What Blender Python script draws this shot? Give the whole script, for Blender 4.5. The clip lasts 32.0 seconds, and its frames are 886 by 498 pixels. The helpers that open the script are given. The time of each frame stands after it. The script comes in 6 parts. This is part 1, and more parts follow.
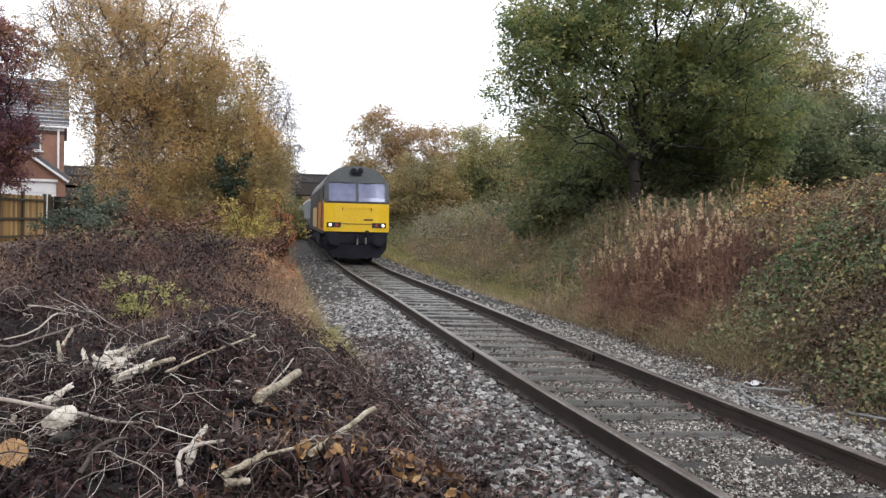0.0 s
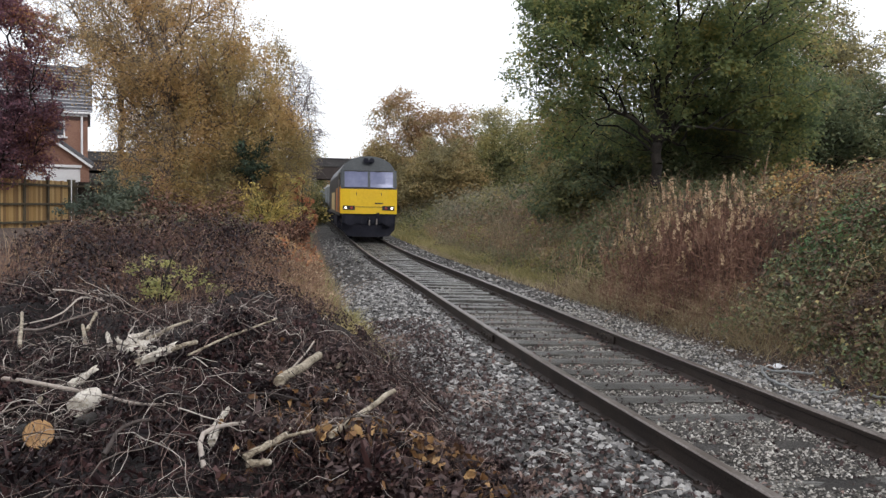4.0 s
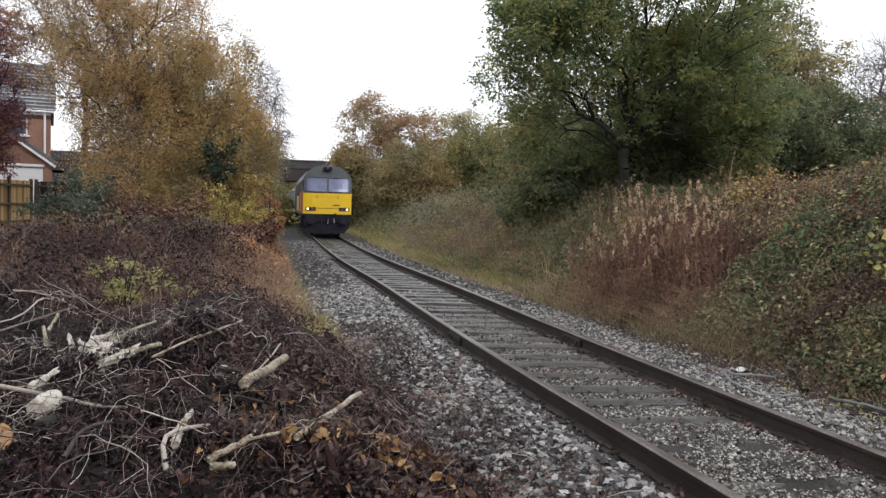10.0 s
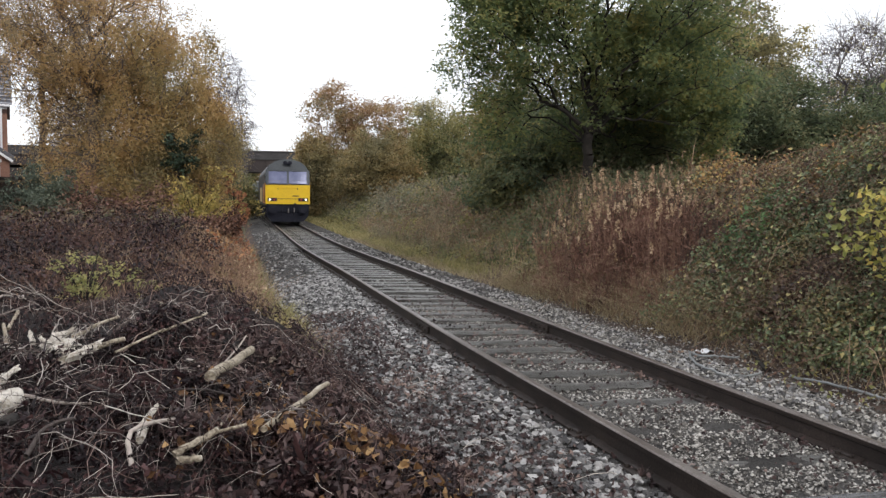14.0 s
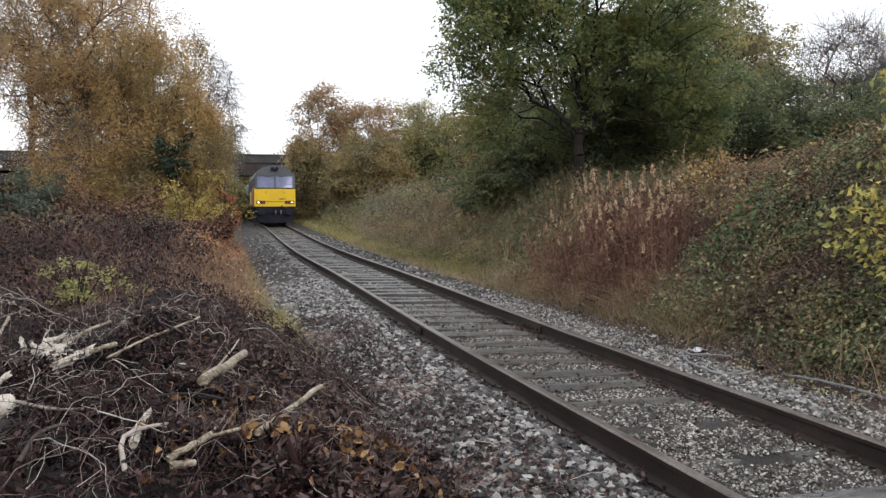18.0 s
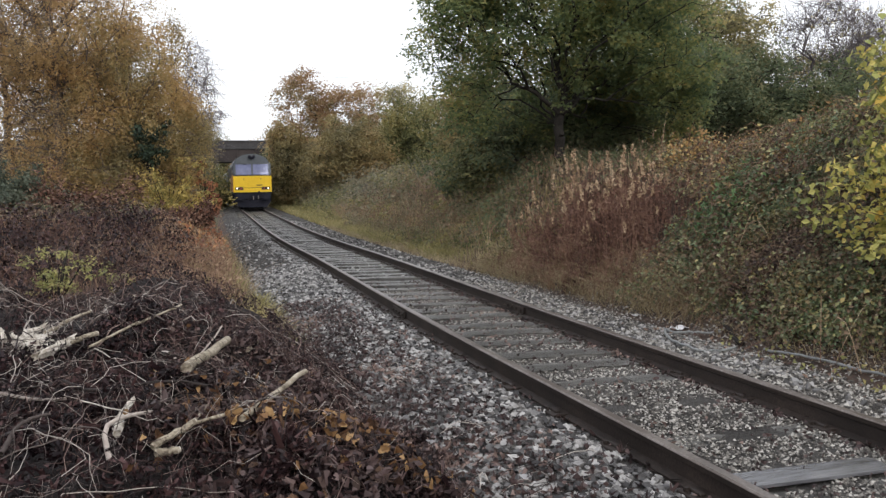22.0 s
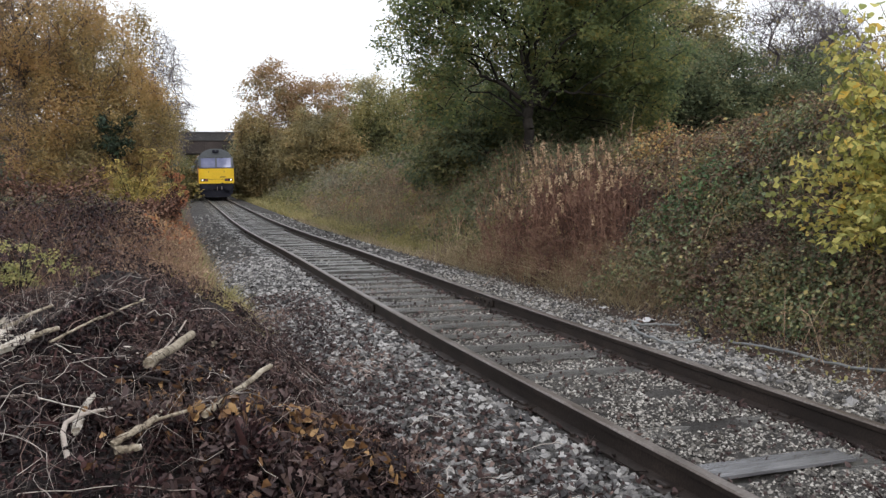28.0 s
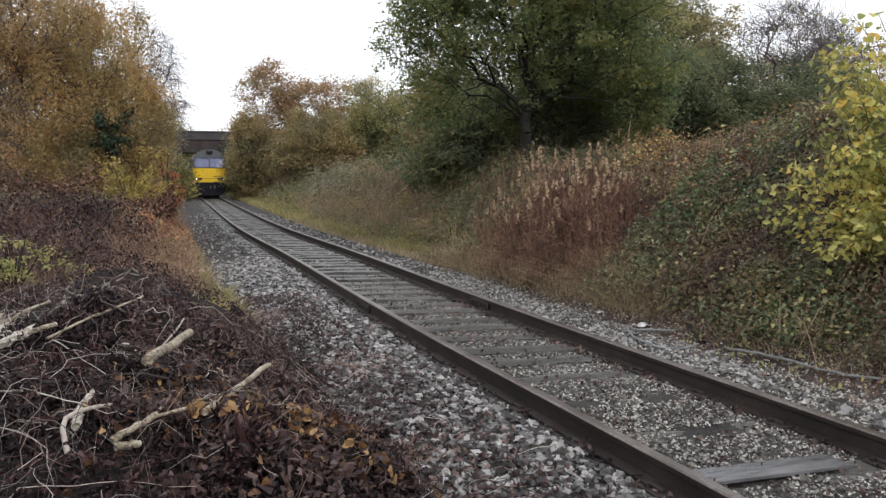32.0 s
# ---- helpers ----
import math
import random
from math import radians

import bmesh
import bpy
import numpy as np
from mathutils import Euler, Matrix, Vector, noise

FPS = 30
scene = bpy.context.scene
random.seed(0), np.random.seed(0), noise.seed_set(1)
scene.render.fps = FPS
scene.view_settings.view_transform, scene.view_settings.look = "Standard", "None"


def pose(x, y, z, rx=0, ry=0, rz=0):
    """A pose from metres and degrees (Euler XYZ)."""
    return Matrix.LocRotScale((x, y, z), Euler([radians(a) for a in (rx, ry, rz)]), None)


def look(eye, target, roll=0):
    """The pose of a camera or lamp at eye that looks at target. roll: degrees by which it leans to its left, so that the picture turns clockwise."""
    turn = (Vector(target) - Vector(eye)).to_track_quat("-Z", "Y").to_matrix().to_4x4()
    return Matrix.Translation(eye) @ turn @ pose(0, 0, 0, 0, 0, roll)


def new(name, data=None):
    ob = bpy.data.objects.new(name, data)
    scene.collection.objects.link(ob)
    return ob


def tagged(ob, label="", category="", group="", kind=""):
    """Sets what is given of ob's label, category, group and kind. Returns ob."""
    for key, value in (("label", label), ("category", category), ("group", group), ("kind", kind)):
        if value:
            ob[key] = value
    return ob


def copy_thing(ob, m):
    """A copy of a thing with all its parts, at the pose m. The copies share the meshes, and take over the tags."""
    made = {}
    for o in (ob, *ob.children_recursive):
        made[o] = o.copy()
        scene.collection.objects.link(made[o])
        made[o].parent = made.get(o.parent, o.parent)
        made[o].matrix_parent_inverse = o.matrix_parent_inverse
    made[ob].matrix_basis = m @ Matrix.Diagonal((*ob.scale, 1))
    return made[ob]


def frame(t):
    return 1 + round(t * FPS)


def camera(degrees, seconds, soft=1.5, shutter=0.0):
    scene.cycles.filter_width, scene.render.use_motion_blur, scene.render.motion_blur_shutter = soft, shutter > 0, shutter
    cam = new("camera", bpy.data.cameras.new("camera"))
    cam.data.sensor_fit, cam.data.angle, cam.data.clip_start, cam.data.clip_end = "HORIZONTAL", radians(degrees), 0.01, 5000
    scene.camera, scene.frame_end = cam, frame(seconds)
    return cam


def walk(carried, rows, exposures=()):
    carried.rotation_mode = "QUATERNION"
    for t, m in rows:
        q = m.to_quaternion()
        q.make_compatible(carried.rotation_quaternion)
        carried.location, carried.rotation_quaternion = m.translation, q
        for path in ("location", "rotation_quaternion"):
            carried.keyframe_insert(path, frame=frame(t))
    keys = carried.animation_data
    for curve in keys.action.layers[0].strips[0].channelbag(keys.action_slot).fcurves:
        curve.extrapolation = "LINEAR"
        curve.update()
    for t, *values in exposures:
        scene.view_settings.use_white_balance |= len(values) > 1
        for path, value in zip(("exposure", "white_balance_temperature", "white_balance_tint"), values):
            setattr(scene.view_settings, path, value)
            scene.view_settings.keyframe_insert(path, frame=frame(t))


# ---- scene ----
# camera: seconds, place, heading (degrees right of the track), pitch, roll
cam = camera(54.69, 32.0, soft=1.42)
PATH = [
    (0, -3.368, 0.004, 1.495, 13.54, -1.93, 1.32),
    (0.5, -3.370, 0.001, 1.493, 13.54, -1.99, 1.32),
    (1, -3.370, 0.001, 1.491, 13.52, -2.46, 1.14),
    (1.5, -3.366, 0.003, 1.491, 13.53, -2.84, 0.94),
    (2, -3.356, 0.001, 1.492, 13.46, -2.86, 0.78),
    (2.5, -3.352, -0.003, 1.491, 13.41, -2.76, 0.71),
    (3, -3.349, -0.003, 1.494, 13.26, -2.83, 0.75),
    (3.5, -3.354, 0.002, 1.492, 12.58, -2.99, 0.95),
    (5.5, -3.365, 0.001, 1.493, 11.80, -3.10, 1.11),
    (6, -3.365, 0.007, 1.490, 11.69, -3.06, 1.07),
    (6.5, -3.366, 0.009, 1.490, 11.92, -2.99, 0.95),
    (7, -3.363, 0.006, 1.488, 12.61, -2.70, 0.91),
    (7.5, -3.361, 0.004, 1.487, 12.97, -2.46, 1.02),
    (8, -3.359, -0.002, 1.490, 13.21, -2.48, 1.00),
    (8.5, -3.362, -0.002, 1.488, 13.13, -2.66, 1.08),
    (9, -3.367, 0.006, 1.486, 13.04, -2.69, 1.23),
    (9.5, -3.360, 0.001, 1.487, 13.47, -2.75, 1.24),
    (10, -3.356, -0.000, 1.488, 14.27, -2.79, 1.53),
    (10.5, -3.355, -0.002, 1.486, 14.84, -2.73, 1.62),
    (11, -3.355, -0.003, 1.486, 15.06, -2.81, 1.35),
    (11.5, -3.359, 0.000, 1.483, 15.27, -2.98, 1.07),
    (12, -3.356, 0.003, 1.484, 15.50, -3.13, 0.97),
    (12.5, -3.355, 0.003, 1.486, 15.98, -3.23, 0.92),
    (13, -3.349, -0.001, 1.486, 16.33, -3.37, 0.79),
    (13.5, -3.346, -0.009, 1.487, 16.43, -3.47, 0.58),
    (14, -3.346, -0.007, 1.486, 16.48, -3.50, 0.59),
    (14.5, -3.348, -0.008, 1.484, 16.33, -3.47, 0.61),
    (16.5, -3.353, 0.000, 1.484, 15.87, -3.92, 0.59),
    (17, -3.352, 0.000, 1.483, 15.82, -3.51, 0.57),
    (17.5, -3.352, -0.005, 1.484, 16.33, -3.27, 0.34),
    (18, -3.348, -0.003, 1.484, 17.02, -3.39, 0.04),
    (18.5, -3.346, -0.009, 1.483, 17.30, -3.68, -0.19),
    (19, -3.346, -0.001, 1.483, 17.40, -3.81, -0.25),
    (19.5, -3.348, -0.003, 1.482, 17.63, -3.87, -0.33),
    (20, -3.346, -0.002, 1.483, 17.86, -4.02, -0.51),
    (20.5, -3.343, -0.003, 1.482, 18.01, -4.18, -0.67),
    (21, -3.345, -0.008, 1.484, 18.10, -4.25, -0.85),
    (21.5, -3.345, -0.008, 1.480, 18.17, -4.34, -0.85),
    (22, -3.343, -0.003, 1.479, 18.16, -4.51, -0.93),
    (22.5, -3.342, -0.003, 1.481, 18.20, -4.69, -1.07),
    (23, -3.340, -0.005, 1.480, 18.31, -4.69, -1.17),
    (23.5, -3.339, -0.007, 1.481, 18.47, -4.70, -1.31),
    (24, -3.338, -0.006, 1.482, 18.66, -4.55, -1.22),
    (24.5, -3.339, -0.005, 1.483, 18.96, -4.33, -0.88),
    (25, -3.347, -0.001, 1.482, 19.22, -4.31, -0.73),
    (25.5, -3.345, -0.002, 1.483, 19.48, -4.40, -0.83),
    (27.5, -3.327, 0.008, 1.480, 20.06, -5.09, -0.82),
    (28, -3.320, 0.010, 1.483, 20.15, -5.05, -0.78),
    (28.5, -3.323, 0.003, 1.481, 20.12, -4.99, -0.72),
    (29, -3.321, 0.009, 1.483, 20.15, -5.05, -0.76),
    (29.5, -3.324, 0.008, 1.479, 20.05, -4.99, -0.66),
    (30, -3.334, 0.005, 1.482, 19.88, -4.80, -0.59),
    (30.5, -3.336, 0.002, 1.481, 19.82, -4.73, -0.62),
    (31, -3.340, 0.000, 1.481, 20.09, -4.79, -0.42),
    (31.5, -3.345, 0.007, 1.479, 20.37, -4.79, -0.16),
    (32, -3.349, 0.008, 1.478, 20.52, -4.86, 0.10),
]
walk(cam, [(t, pose(x, y, z, 90 + p, 0, -h) @ pose(0, 0, 0, 0, 0, r)) for t, x, y, z, h, p, r in PATH],
     [(0.0, 0.75), (0.4, 0.72), (1.0, 0.47), (2.0, 0.45), (32.0, 0.45)])

# ---- light: overcast November sky ----
scene.view_settings.exposure = 0.45
world = bpy.data.worlds.new("overcast_sky")
scene.world = world
world.use_nodes = True
wn, wl = world.node_tree.nodes, world.node_tree.links
sky = wn.new("ShaderNodeTexSky")
sky.sky_type, sky.sun_disc = "NISHITA", False
sky.sun_elevation, sky.sun_rotation = radians(28), radians(200)
sky.air_density, sky.dust_density, sky.ozone_density = 1.0, 4.0, 1.0
veil = wn.new("ShaderNodeMixRGB")
veil.inputs[0].default_value = 0.88
veil.inputs[2].default_value = (9.5, 9.7, 10.25, 1)
wl.new(sky.outputs[0], veil.inputs[1])
wl.new(veil.outputs[0], wn["Background"].inputs[0])
wn["Background"].inputs[1].default_value = 0.105
sun = new("sun", bpy.data.lights.new("sun", "SUN"))
sun.data.energy, sun.data.angle, sun.data.color = 0.7, radians(25), (1, 0.97, 0.92)
sun.matrix_world = look((0, 0, 30), (-9, 26, 12))


# ---- materials ----
def material(name, cols, scales=(1.5, 30), rough=0.8, bump=0.3, source="noise", metal=0.0, spec=0.3, glow=0.0, thin=0.0, spread=(0.3, 0.7), depth=0.02, stretch=None):
    """A colour ramp over grain at two sizes (metres), or over chance by island or by object, with fine relief."""
    m = bpy.data.materials.new(name)
    m.use_nodes = True
    n, l = m.node_tree.nodes, m.node_tree.links
    b = n["Principled BSDF"]
    co = n.new("ShaderNodeTexCoord")
    na, nb = n.new("ShaderNodeTexNoise"), n.new("ShaderNodeTexNoise")
    na.inputs["Scale"].default_value, nb.inputs["Scale"].default_value = scales
    na.inputs["Detail"].default_value, nb.inputs["Detail"].default_value = 3, 5
    where = co.outputs["Object"]
    if stretch:
        mp = n.new("ShaderNodeMapping")
        mp.inputs["Scale"].default_value = stretch
        l.new(where, mp.inputs["Vector"])
        where = mp.outputs[0]
    l.new(where, na.inputs["Vector"]), l.new(where, nb.inputs["Vector"])
    mix = n.new("ShaderNodeMix")
    mix.inputs[0].default_value = 0.5
    l.new(na.outputs[0], mix.inputs[2]), l.new(nb.outputs[0], mix.inputs[3])
    value = mix.outputs[0]
    if source != "noise":
        pick = n.new("ShaderNodeNewGeometry" if source == "island" else "ShaderNodeObjectInfo")
        mix2 = n.new("ShaderNodeMix")
        mix2.inputs[0].default_value = 0.45
        l.new(pick.outputs["Random Per Island" if source == "island" else "Random"], mix2.inputs[2]), l.new(value, mix2.inputs[3])
        value = mix2.outputs[0]
    ramp = n.new("ShaderNodeValToRGB")
    el = ramp.color_ramp.elements
    while len(el) < len(cols):
        el.new(0.5)
    for i, c in enumerate(cols):
        el[i].position = spread[0] + (spread[1] - spread[0]) * i / max(1, len(cols) - 1)
        el[i].color = (*c, 1)
    l.new(value, ramp.inputs[0]), l.new(ramp.outputs[0], b.inputs["Base Color"])
    b.inputs["Roughness"].default_value, b.inputs["Metallic"].default_value = rough, metal
    b.inputs["Specular IOR Level"].default_value = spec
    if bump:
        bu = n.new("ShaderNodeBump")
        bu.inputs["Strength"].default_value, bu.inputs["Distance"].default_value = bump, depth
        l.new(nb.outputs[0], bu.inputs["Height"]), l.new(bu.outputs[0], b.inputs["Normal"])
    if thin:
        tr, ms = n.new("ShaderNodeBsdfTranslucent"), n.new("ShaderNodeMixShader")
        ms.inputs[0].default_value = thin
        l.new(ramp.outputs[0], tr.inputs[0]), l.new(b.outputs[0], ms.inputs[1]), l.new(tr.outputs[0], ms.inputs[2])
        l.new(ms.outputs[0], n["Material Output"].inputs[0])
    if glow:
        b.inputs["Emission Color"].default_value, b.inputs["Emission Strength"].default_value = (1, 0.93, 0.8, 1), glow
    return m


def leafy(name, cols, rough=0.6, thin=0.3, patch=0.6, lone=0.42, spec=0.25):
    """Leaves: colour changes leaf by leaf (lone) and, more, in patches about 1 / patch metres wide."""
    cols = [tuple(min(0.8, 1.4 * v) for v in c) for c in cols]
    m = bpy.data.materials.new(name)
    m.use_nodes = True
    n, l = m.node_tree.nodes, m.node_tree.links
    b = n["Principled BSDF"]
    co, noise_, pick = n.new("ShaderNodeTexCoord"), n.new("ShaderNodeTexNoise"), n.new("ShaderNodeNewGeometry")
    noise_.inputs["Scale"].default_value, noise_.inputs["Detail"].default_value = patch, 4
    l.new(co.outputs["Object"], noise_.inputs["Vector"])
    span, mix, ramp = n.new("ShaderNodeMapRange"), n.new("ShaderNodeMix"), n.new("ShaderNodeValToRGB")
    span.inputs["From Min"].default_value, span.inputs["From Max"].default_value = 0.3, 0.7
    mix.inputs[0].default_value = lone
    l.new(noise_.outputs[0], span.inputs["Value"]), l.new(span.outputs[0], mix.inputs[2]), l.new(pick.outputs["Random Per Island"], mix.inputs[3])
    el = ramp.color_ramp.elements
    while len(el) < len(cols):
        el.new(0.5)
    for i, c in enumerate(cols):
        el[i].position, el[i].color = 0.2 + 0.6 * i / (len(cols) - 1), (*c, 1)
    l.new(mix.outputs[0], ramp.inputs[0]), l.new(ramp.outputs[0], b.inputs["Base Color"])
    b.inputs["Roughness"].default_value, b.inputs["Specular IOR Level"].default_value = rough, spec
    tr, ms = n.new("ShaderNodeBsdfTranslucent"), n.new("ShaderNodeMixShader")
    ms.inputs[0].default_value = thin
    l.new(ramp.outputs[0], tr.inputs[0]), l.new(b.outputs[0], ms.inputs[1]), l.new(tr.outputs[0], ms.inputs[2])
    l.new(ms.outputs[0], n["Material Output"].inputs[0])
    return m


M = {
    "soil": material("soil", [(0.035, 0.024, 0.02), (0.07, 0.048, 0.038), (0.12, 0.085, 0.065)], (0.8, 12), 0.95, 0.8),
    # almost black: carries the shade of the brush heap's hollows as colour
    "gap_shade": material("gap_shade", [(0.006, 0.005, 0.005), (0.013, 0.0095, 0.0095), (0.028, 0.02, 0.019)], (6, 40), 0.9, 0.9),
    "ballast_bed": material("ballast_bed", [(0.02, 0.018, 0.017), (0.06, 0.056, 0.053), (0.15, 0.144, 0.138)], (1.2, 60), 0.9, 1.0, depth=0.04),
    "stone": material("stone", [(0.03, 0.028, 0.029), (0.105, 0.102, 0.102), (0.2, 0.193, 0.188), (0.38, 0.37, 0.36)], (2, 60), 0.6, 0.3, "island", spec=0.45, spread=(0.3, 0.7)),
    "stone_piece": material("stone_piece", [(0.05, 0.047, 0.046), (0.14, 0.136, 0.134), (0.32, 0.316, 0.315)], (2, 60), 0.7, 0.3, "object", spec=0.4),
    "rail": material("rail", [(0.012, 0.009, 0.008), (0.026, 0.019, 0.016), (0.055, 0.04, 0.033)], (3, 70), 0.6, 0.4, spec=0.3, depth=0.004),
    "rail_head": material("rail_head", [(0.08, 0.064, 0.055), (0.15, 0.127, 0.113), (0.27, 0.242, 0.225)], (2, 50), 0.35, 0.1, metal=0.4, depth=0.002),
    "sleeper": material("sleeper", [(0.016, 0.016, 0.014), (0.045, 0.043, 0.039), (0.1, 0.097, 0.09), (0.22, 0.213, 0.2)], (9, 60), 0.33, 1.0, spec=0.5, stretch=(0.1, 1, 1), spread=(0.36, 0.66)),
    "plank": material("plank", [(0.05, 0.05, 0.055), (0.11, 0.11, 0.118), (0.2, 0.2, 0.21)], (6, 45), 0.22, 0.3, spec=0.5, stretch=(0.15, 1, 1)),
    "bark": material("bark", [(0.01, 0.009, 0.008), (0.022, 0.019, 0.017), (0.045, 0.038, 0.033)], (3, 30), 0.9, 0.9),
    "birch_bark": material("birch_bark", [(0.07, 0.056, 0.048), (0.15, 0.118, 0.098), (0.26, 0.215, 0.18)], (3, 25), 0.8, 0.5),
    "twig": material("twig", [(0.018, 0.013, 0.012), (0.042, 0.031, 0.029), (0.13, 0.108, 0.1), (0.52, 0.47, 0.425)], (2, 20), 0.8, 0.4, "island", spread=(0.25, 0.72)),
    "branch_bark": material("branch_bark", [(0.03, 0.023, 0.021), (0.09, 0.071, 0.064), (0.2, 0.165, 0.147), (0.44, 0.385, 0.34)], (3, 30), 0.8, 0.4, "object", spread=(0.25, 0.75)),
    "dark_twig": material("dark_twig", [(0.016, 0.0085, 0.008), (0.04, 0.021, 0.019), (0.1, 0.062, 0.054), (0.28, 0.2, 0.175)], (2, 20), 0.8, 0.4, "island", spread=(0.25, 0.75)),
    "grey_twig": material("grey_twig", [(0.1, 0.085, 0.09), (0.15, 0.13, 0.138), (0.2, 0.18, 0.19)], (2, 20), 0.8, 0, "island"),
    "log_bark": material("log_bark", [(0.06, 0.048, 0.036), (0.2, 0.165, 0.12), (0.34, 0.295, 0.225), (0.46, 0.41, 0.33)], (11, 70), 0.8, 0.6, spread=(0.34, 0.64), depth=0.006),
    "pale_wood": material("pale_wood", [(0.14, 0.11, 0.08), (0.34, 0.3, 0.245), (0.5, 0.46, 0.4), (0.6, 0.56, 0.5)], (10, 70), 0.8, 0.6, spread=(0.32, 0.6), depth=0.005),
    "cut_wood": material("cut_wood", [(0.3, 0.165, 0.075), (0.42, 0.25, 0.12), (0.52, 0.34, 0.18)], (12, 80), 0.8, 0.2),
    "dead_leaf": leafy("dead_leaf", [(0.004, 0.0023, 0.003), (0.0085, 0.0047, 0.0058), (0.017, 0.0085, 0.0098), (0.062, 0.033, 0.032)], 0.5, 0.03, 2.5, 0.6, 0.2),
    "oak_leaf": leafy("oak_leaf", [(0.085, 0.115, 0.066), (0.122, 0.158, 0.08), (0.155, 0.187, 0.085), (0.21, 0.22, 0.09), (0.28, 0.24, 0.095)], 0.45, 0.75, 1.3, 0.42),
    "birch_leaf": leafy("birch_leaf", [(0.21, 0.172, 0.105), (0.27, 0.205, 0.113), (0.33, 0.23, 0.115), (0.38, 0.265, 0.125), (0.31, 0.195, 0.1)], thin=0.5, patch=0.8, lone=0.3),
    "gold_leaf": leafy("gold_leaf", [(0.17, 0.15, 0.08), (0.25, 0.2, 0.098), (0.32, 0.235, 0.11), (0.38, 0.265, 0.118), (0.31, 0.2, 0.1)], thin=0.5, patch=0.6, lone=0.28),
    "maroon_leaf": leafy("maroon_leaf", [(0.075, 0.048, 0.068), (0.125, 0.066, 0.088), (0.17, 0.08, 0.096), (0.34, 0.17, 0.08)], thin=0.35, patch=0.35),
    "rust_leaf": leafy("rust_leaf", [(0.16, 0.15, 0.095), (0.23, 0.18, 0.1), (0.29, 0.19, 0.1), (0.25, 0.15, 0.09), (0.25, 0.215, 0.11)], thin=0.45, patch=0.3, lone=0.3),
    "olive_leaf": leafy("olive_leaf", [(0.065, 0.075, 0.04), (0.12, 0.125, 0.056), (0.19, 0.178, 0.075), (0.27, 0.22, 0.09)], thin=0.45, patch=0.4),
    "grey_leaf": leafy("grey_leaf", [(0.12, 0.115, 0.08), (0.19, 0.18, 0.11), (0.27, 0.24, 0.125), (0.36, 0.3, 0.13)], patch=0.4, thin=0.4),
    "dark_leaf": leafy("dark_leaf", [(0.065, 0.085, 0.056), (0.098, 0.122, 0.07), (0.13, 0.15, 0.08), (0.18, 0.172, 0.09)], thin=0.48),
    "holly_leaf": leafy("holly_leaf", [(0.014, 0.024, 0.016), (0.032, 0.05, 0.032), (0.055, 0.075, 0.045)], 0.35, 0.1),
    "bramble_leaf": leafy("bramble_leaf", [(0.04, 0.027, 0.023), (0.1, 0.066, 0.046), (0.155, 0.105, 0.068), (0.08, 0.088, 0.05), (0.115, 0.126, 0.068), (0.22, 0.17, 0.085)], 0.4, 0.25, 1.1, 0.42, 0.3),
    "lit_bramble": leafy("lit_bramble", [(0.12, 0.15, 0.075), (0.2, 0.22, 0.11), (0.3, 0.27, 0.13), (0.34, 0.27, 0.1)], 0.35, 0.25, 0.9, 0.55, 0.45),
    "brown_bramble": leafy("brown_bramble", [(0.045, 0.03, 0.025), (0.11, 0.07, 0.05), (0.17, 0.11, 0.07), (0.1, 0.095, 0.052), (0.16, 0.13, 0.075), (0.24, 0.155, 0.085)], 0.45, 0.3, 1.3, 0.62),
    "bank_leaf": leafy("bank_leaf", [(0.07, 0.065, 0.048), (0.13, 0.135, 0.09), (0.23, 0.185, 0.125), (0.14, 0.16, 0.095)], thin=0.35, patch=0.35),
    "brown_scrub": leafy("brown_scrub", [(0.085, 0.07, 0.05), (0.16, 0.12, 0.085), (0.12, 0.135, 0.078), (0.25, 0.195, 0.135)], patch=0.5, thin=0.35),
    "red_weed": leafy("red_weed", [(0.026, 0.0155, 0.0155), (0.058, 0.034, 0.03), (0.105, 0.062, 0.05), (0.2, 0.128, 0.09)], thin=0.2, patch=0.55, lone=0.3),
    "pink_stalk": leafy("pink_stalk", [(0.09, 0.054, 0.04), (0.175, 0.108, 0.074), (0.27, 0.18, 0.12), (0.36, 0.275, 0.18)], thin=0.25, patch=0.8),
    "lime_grass": leafy("lime_grass", [(0.13, 0.125, 0.06), (0.2, 0.185, 0.08), (0.27, 0.235, 0.105), (0.35, 0.285, 0.15)], thin=0.3, patch=0.5),
    # pale grey for the light that roof course edges reflect
    "tile_gleam": material("tile_gleam", [(0.34, 0.34, 0.36), (0.48, 0.48, 0.5)], (1, 20), 0.7, 0.1),
    "green_bramble": leafy("green_bramble", [(0.045, 0.062, 0.035), (0.08, 0.11, 0.055), (0.115, 0.155, 0.075), (0.26, 0.24, 0.1)], 0.3, patch=0.9, thin=0.25, spec=0.5),
    "fresh_leaf": leafy("fresh_leaf", [(0.055, 0.1, 0.05), (0.09, 0.16, 0.07), (0.13, 0.21, 0.09)], 0.4, 0.3, 2.0),
    "brown_weed": leafy("brown_weed", [(0.075, 0.05, 0.045), (0.15, 0.098, 0.08), (0.23, 0.155, 0.12), (0.34, 0.245, 0.175)], patch=0.9, thin=0.4),
    "straw": leafy("straw", [(0.12, 0.09, 0.055), (0.23, 0.18, 0.11), (0.34, 0.28, 0.18), (0.2, 0.18, 0.085)], patch=0.7),
    "grass": leafy("grass", [(0.11, 0.115, 0.06), (0.19, 0.18, 0.09), (0.3, 0.26, 0.14), (0.37, 0.31, 0.19)], patch=0.5, thin=0.45),
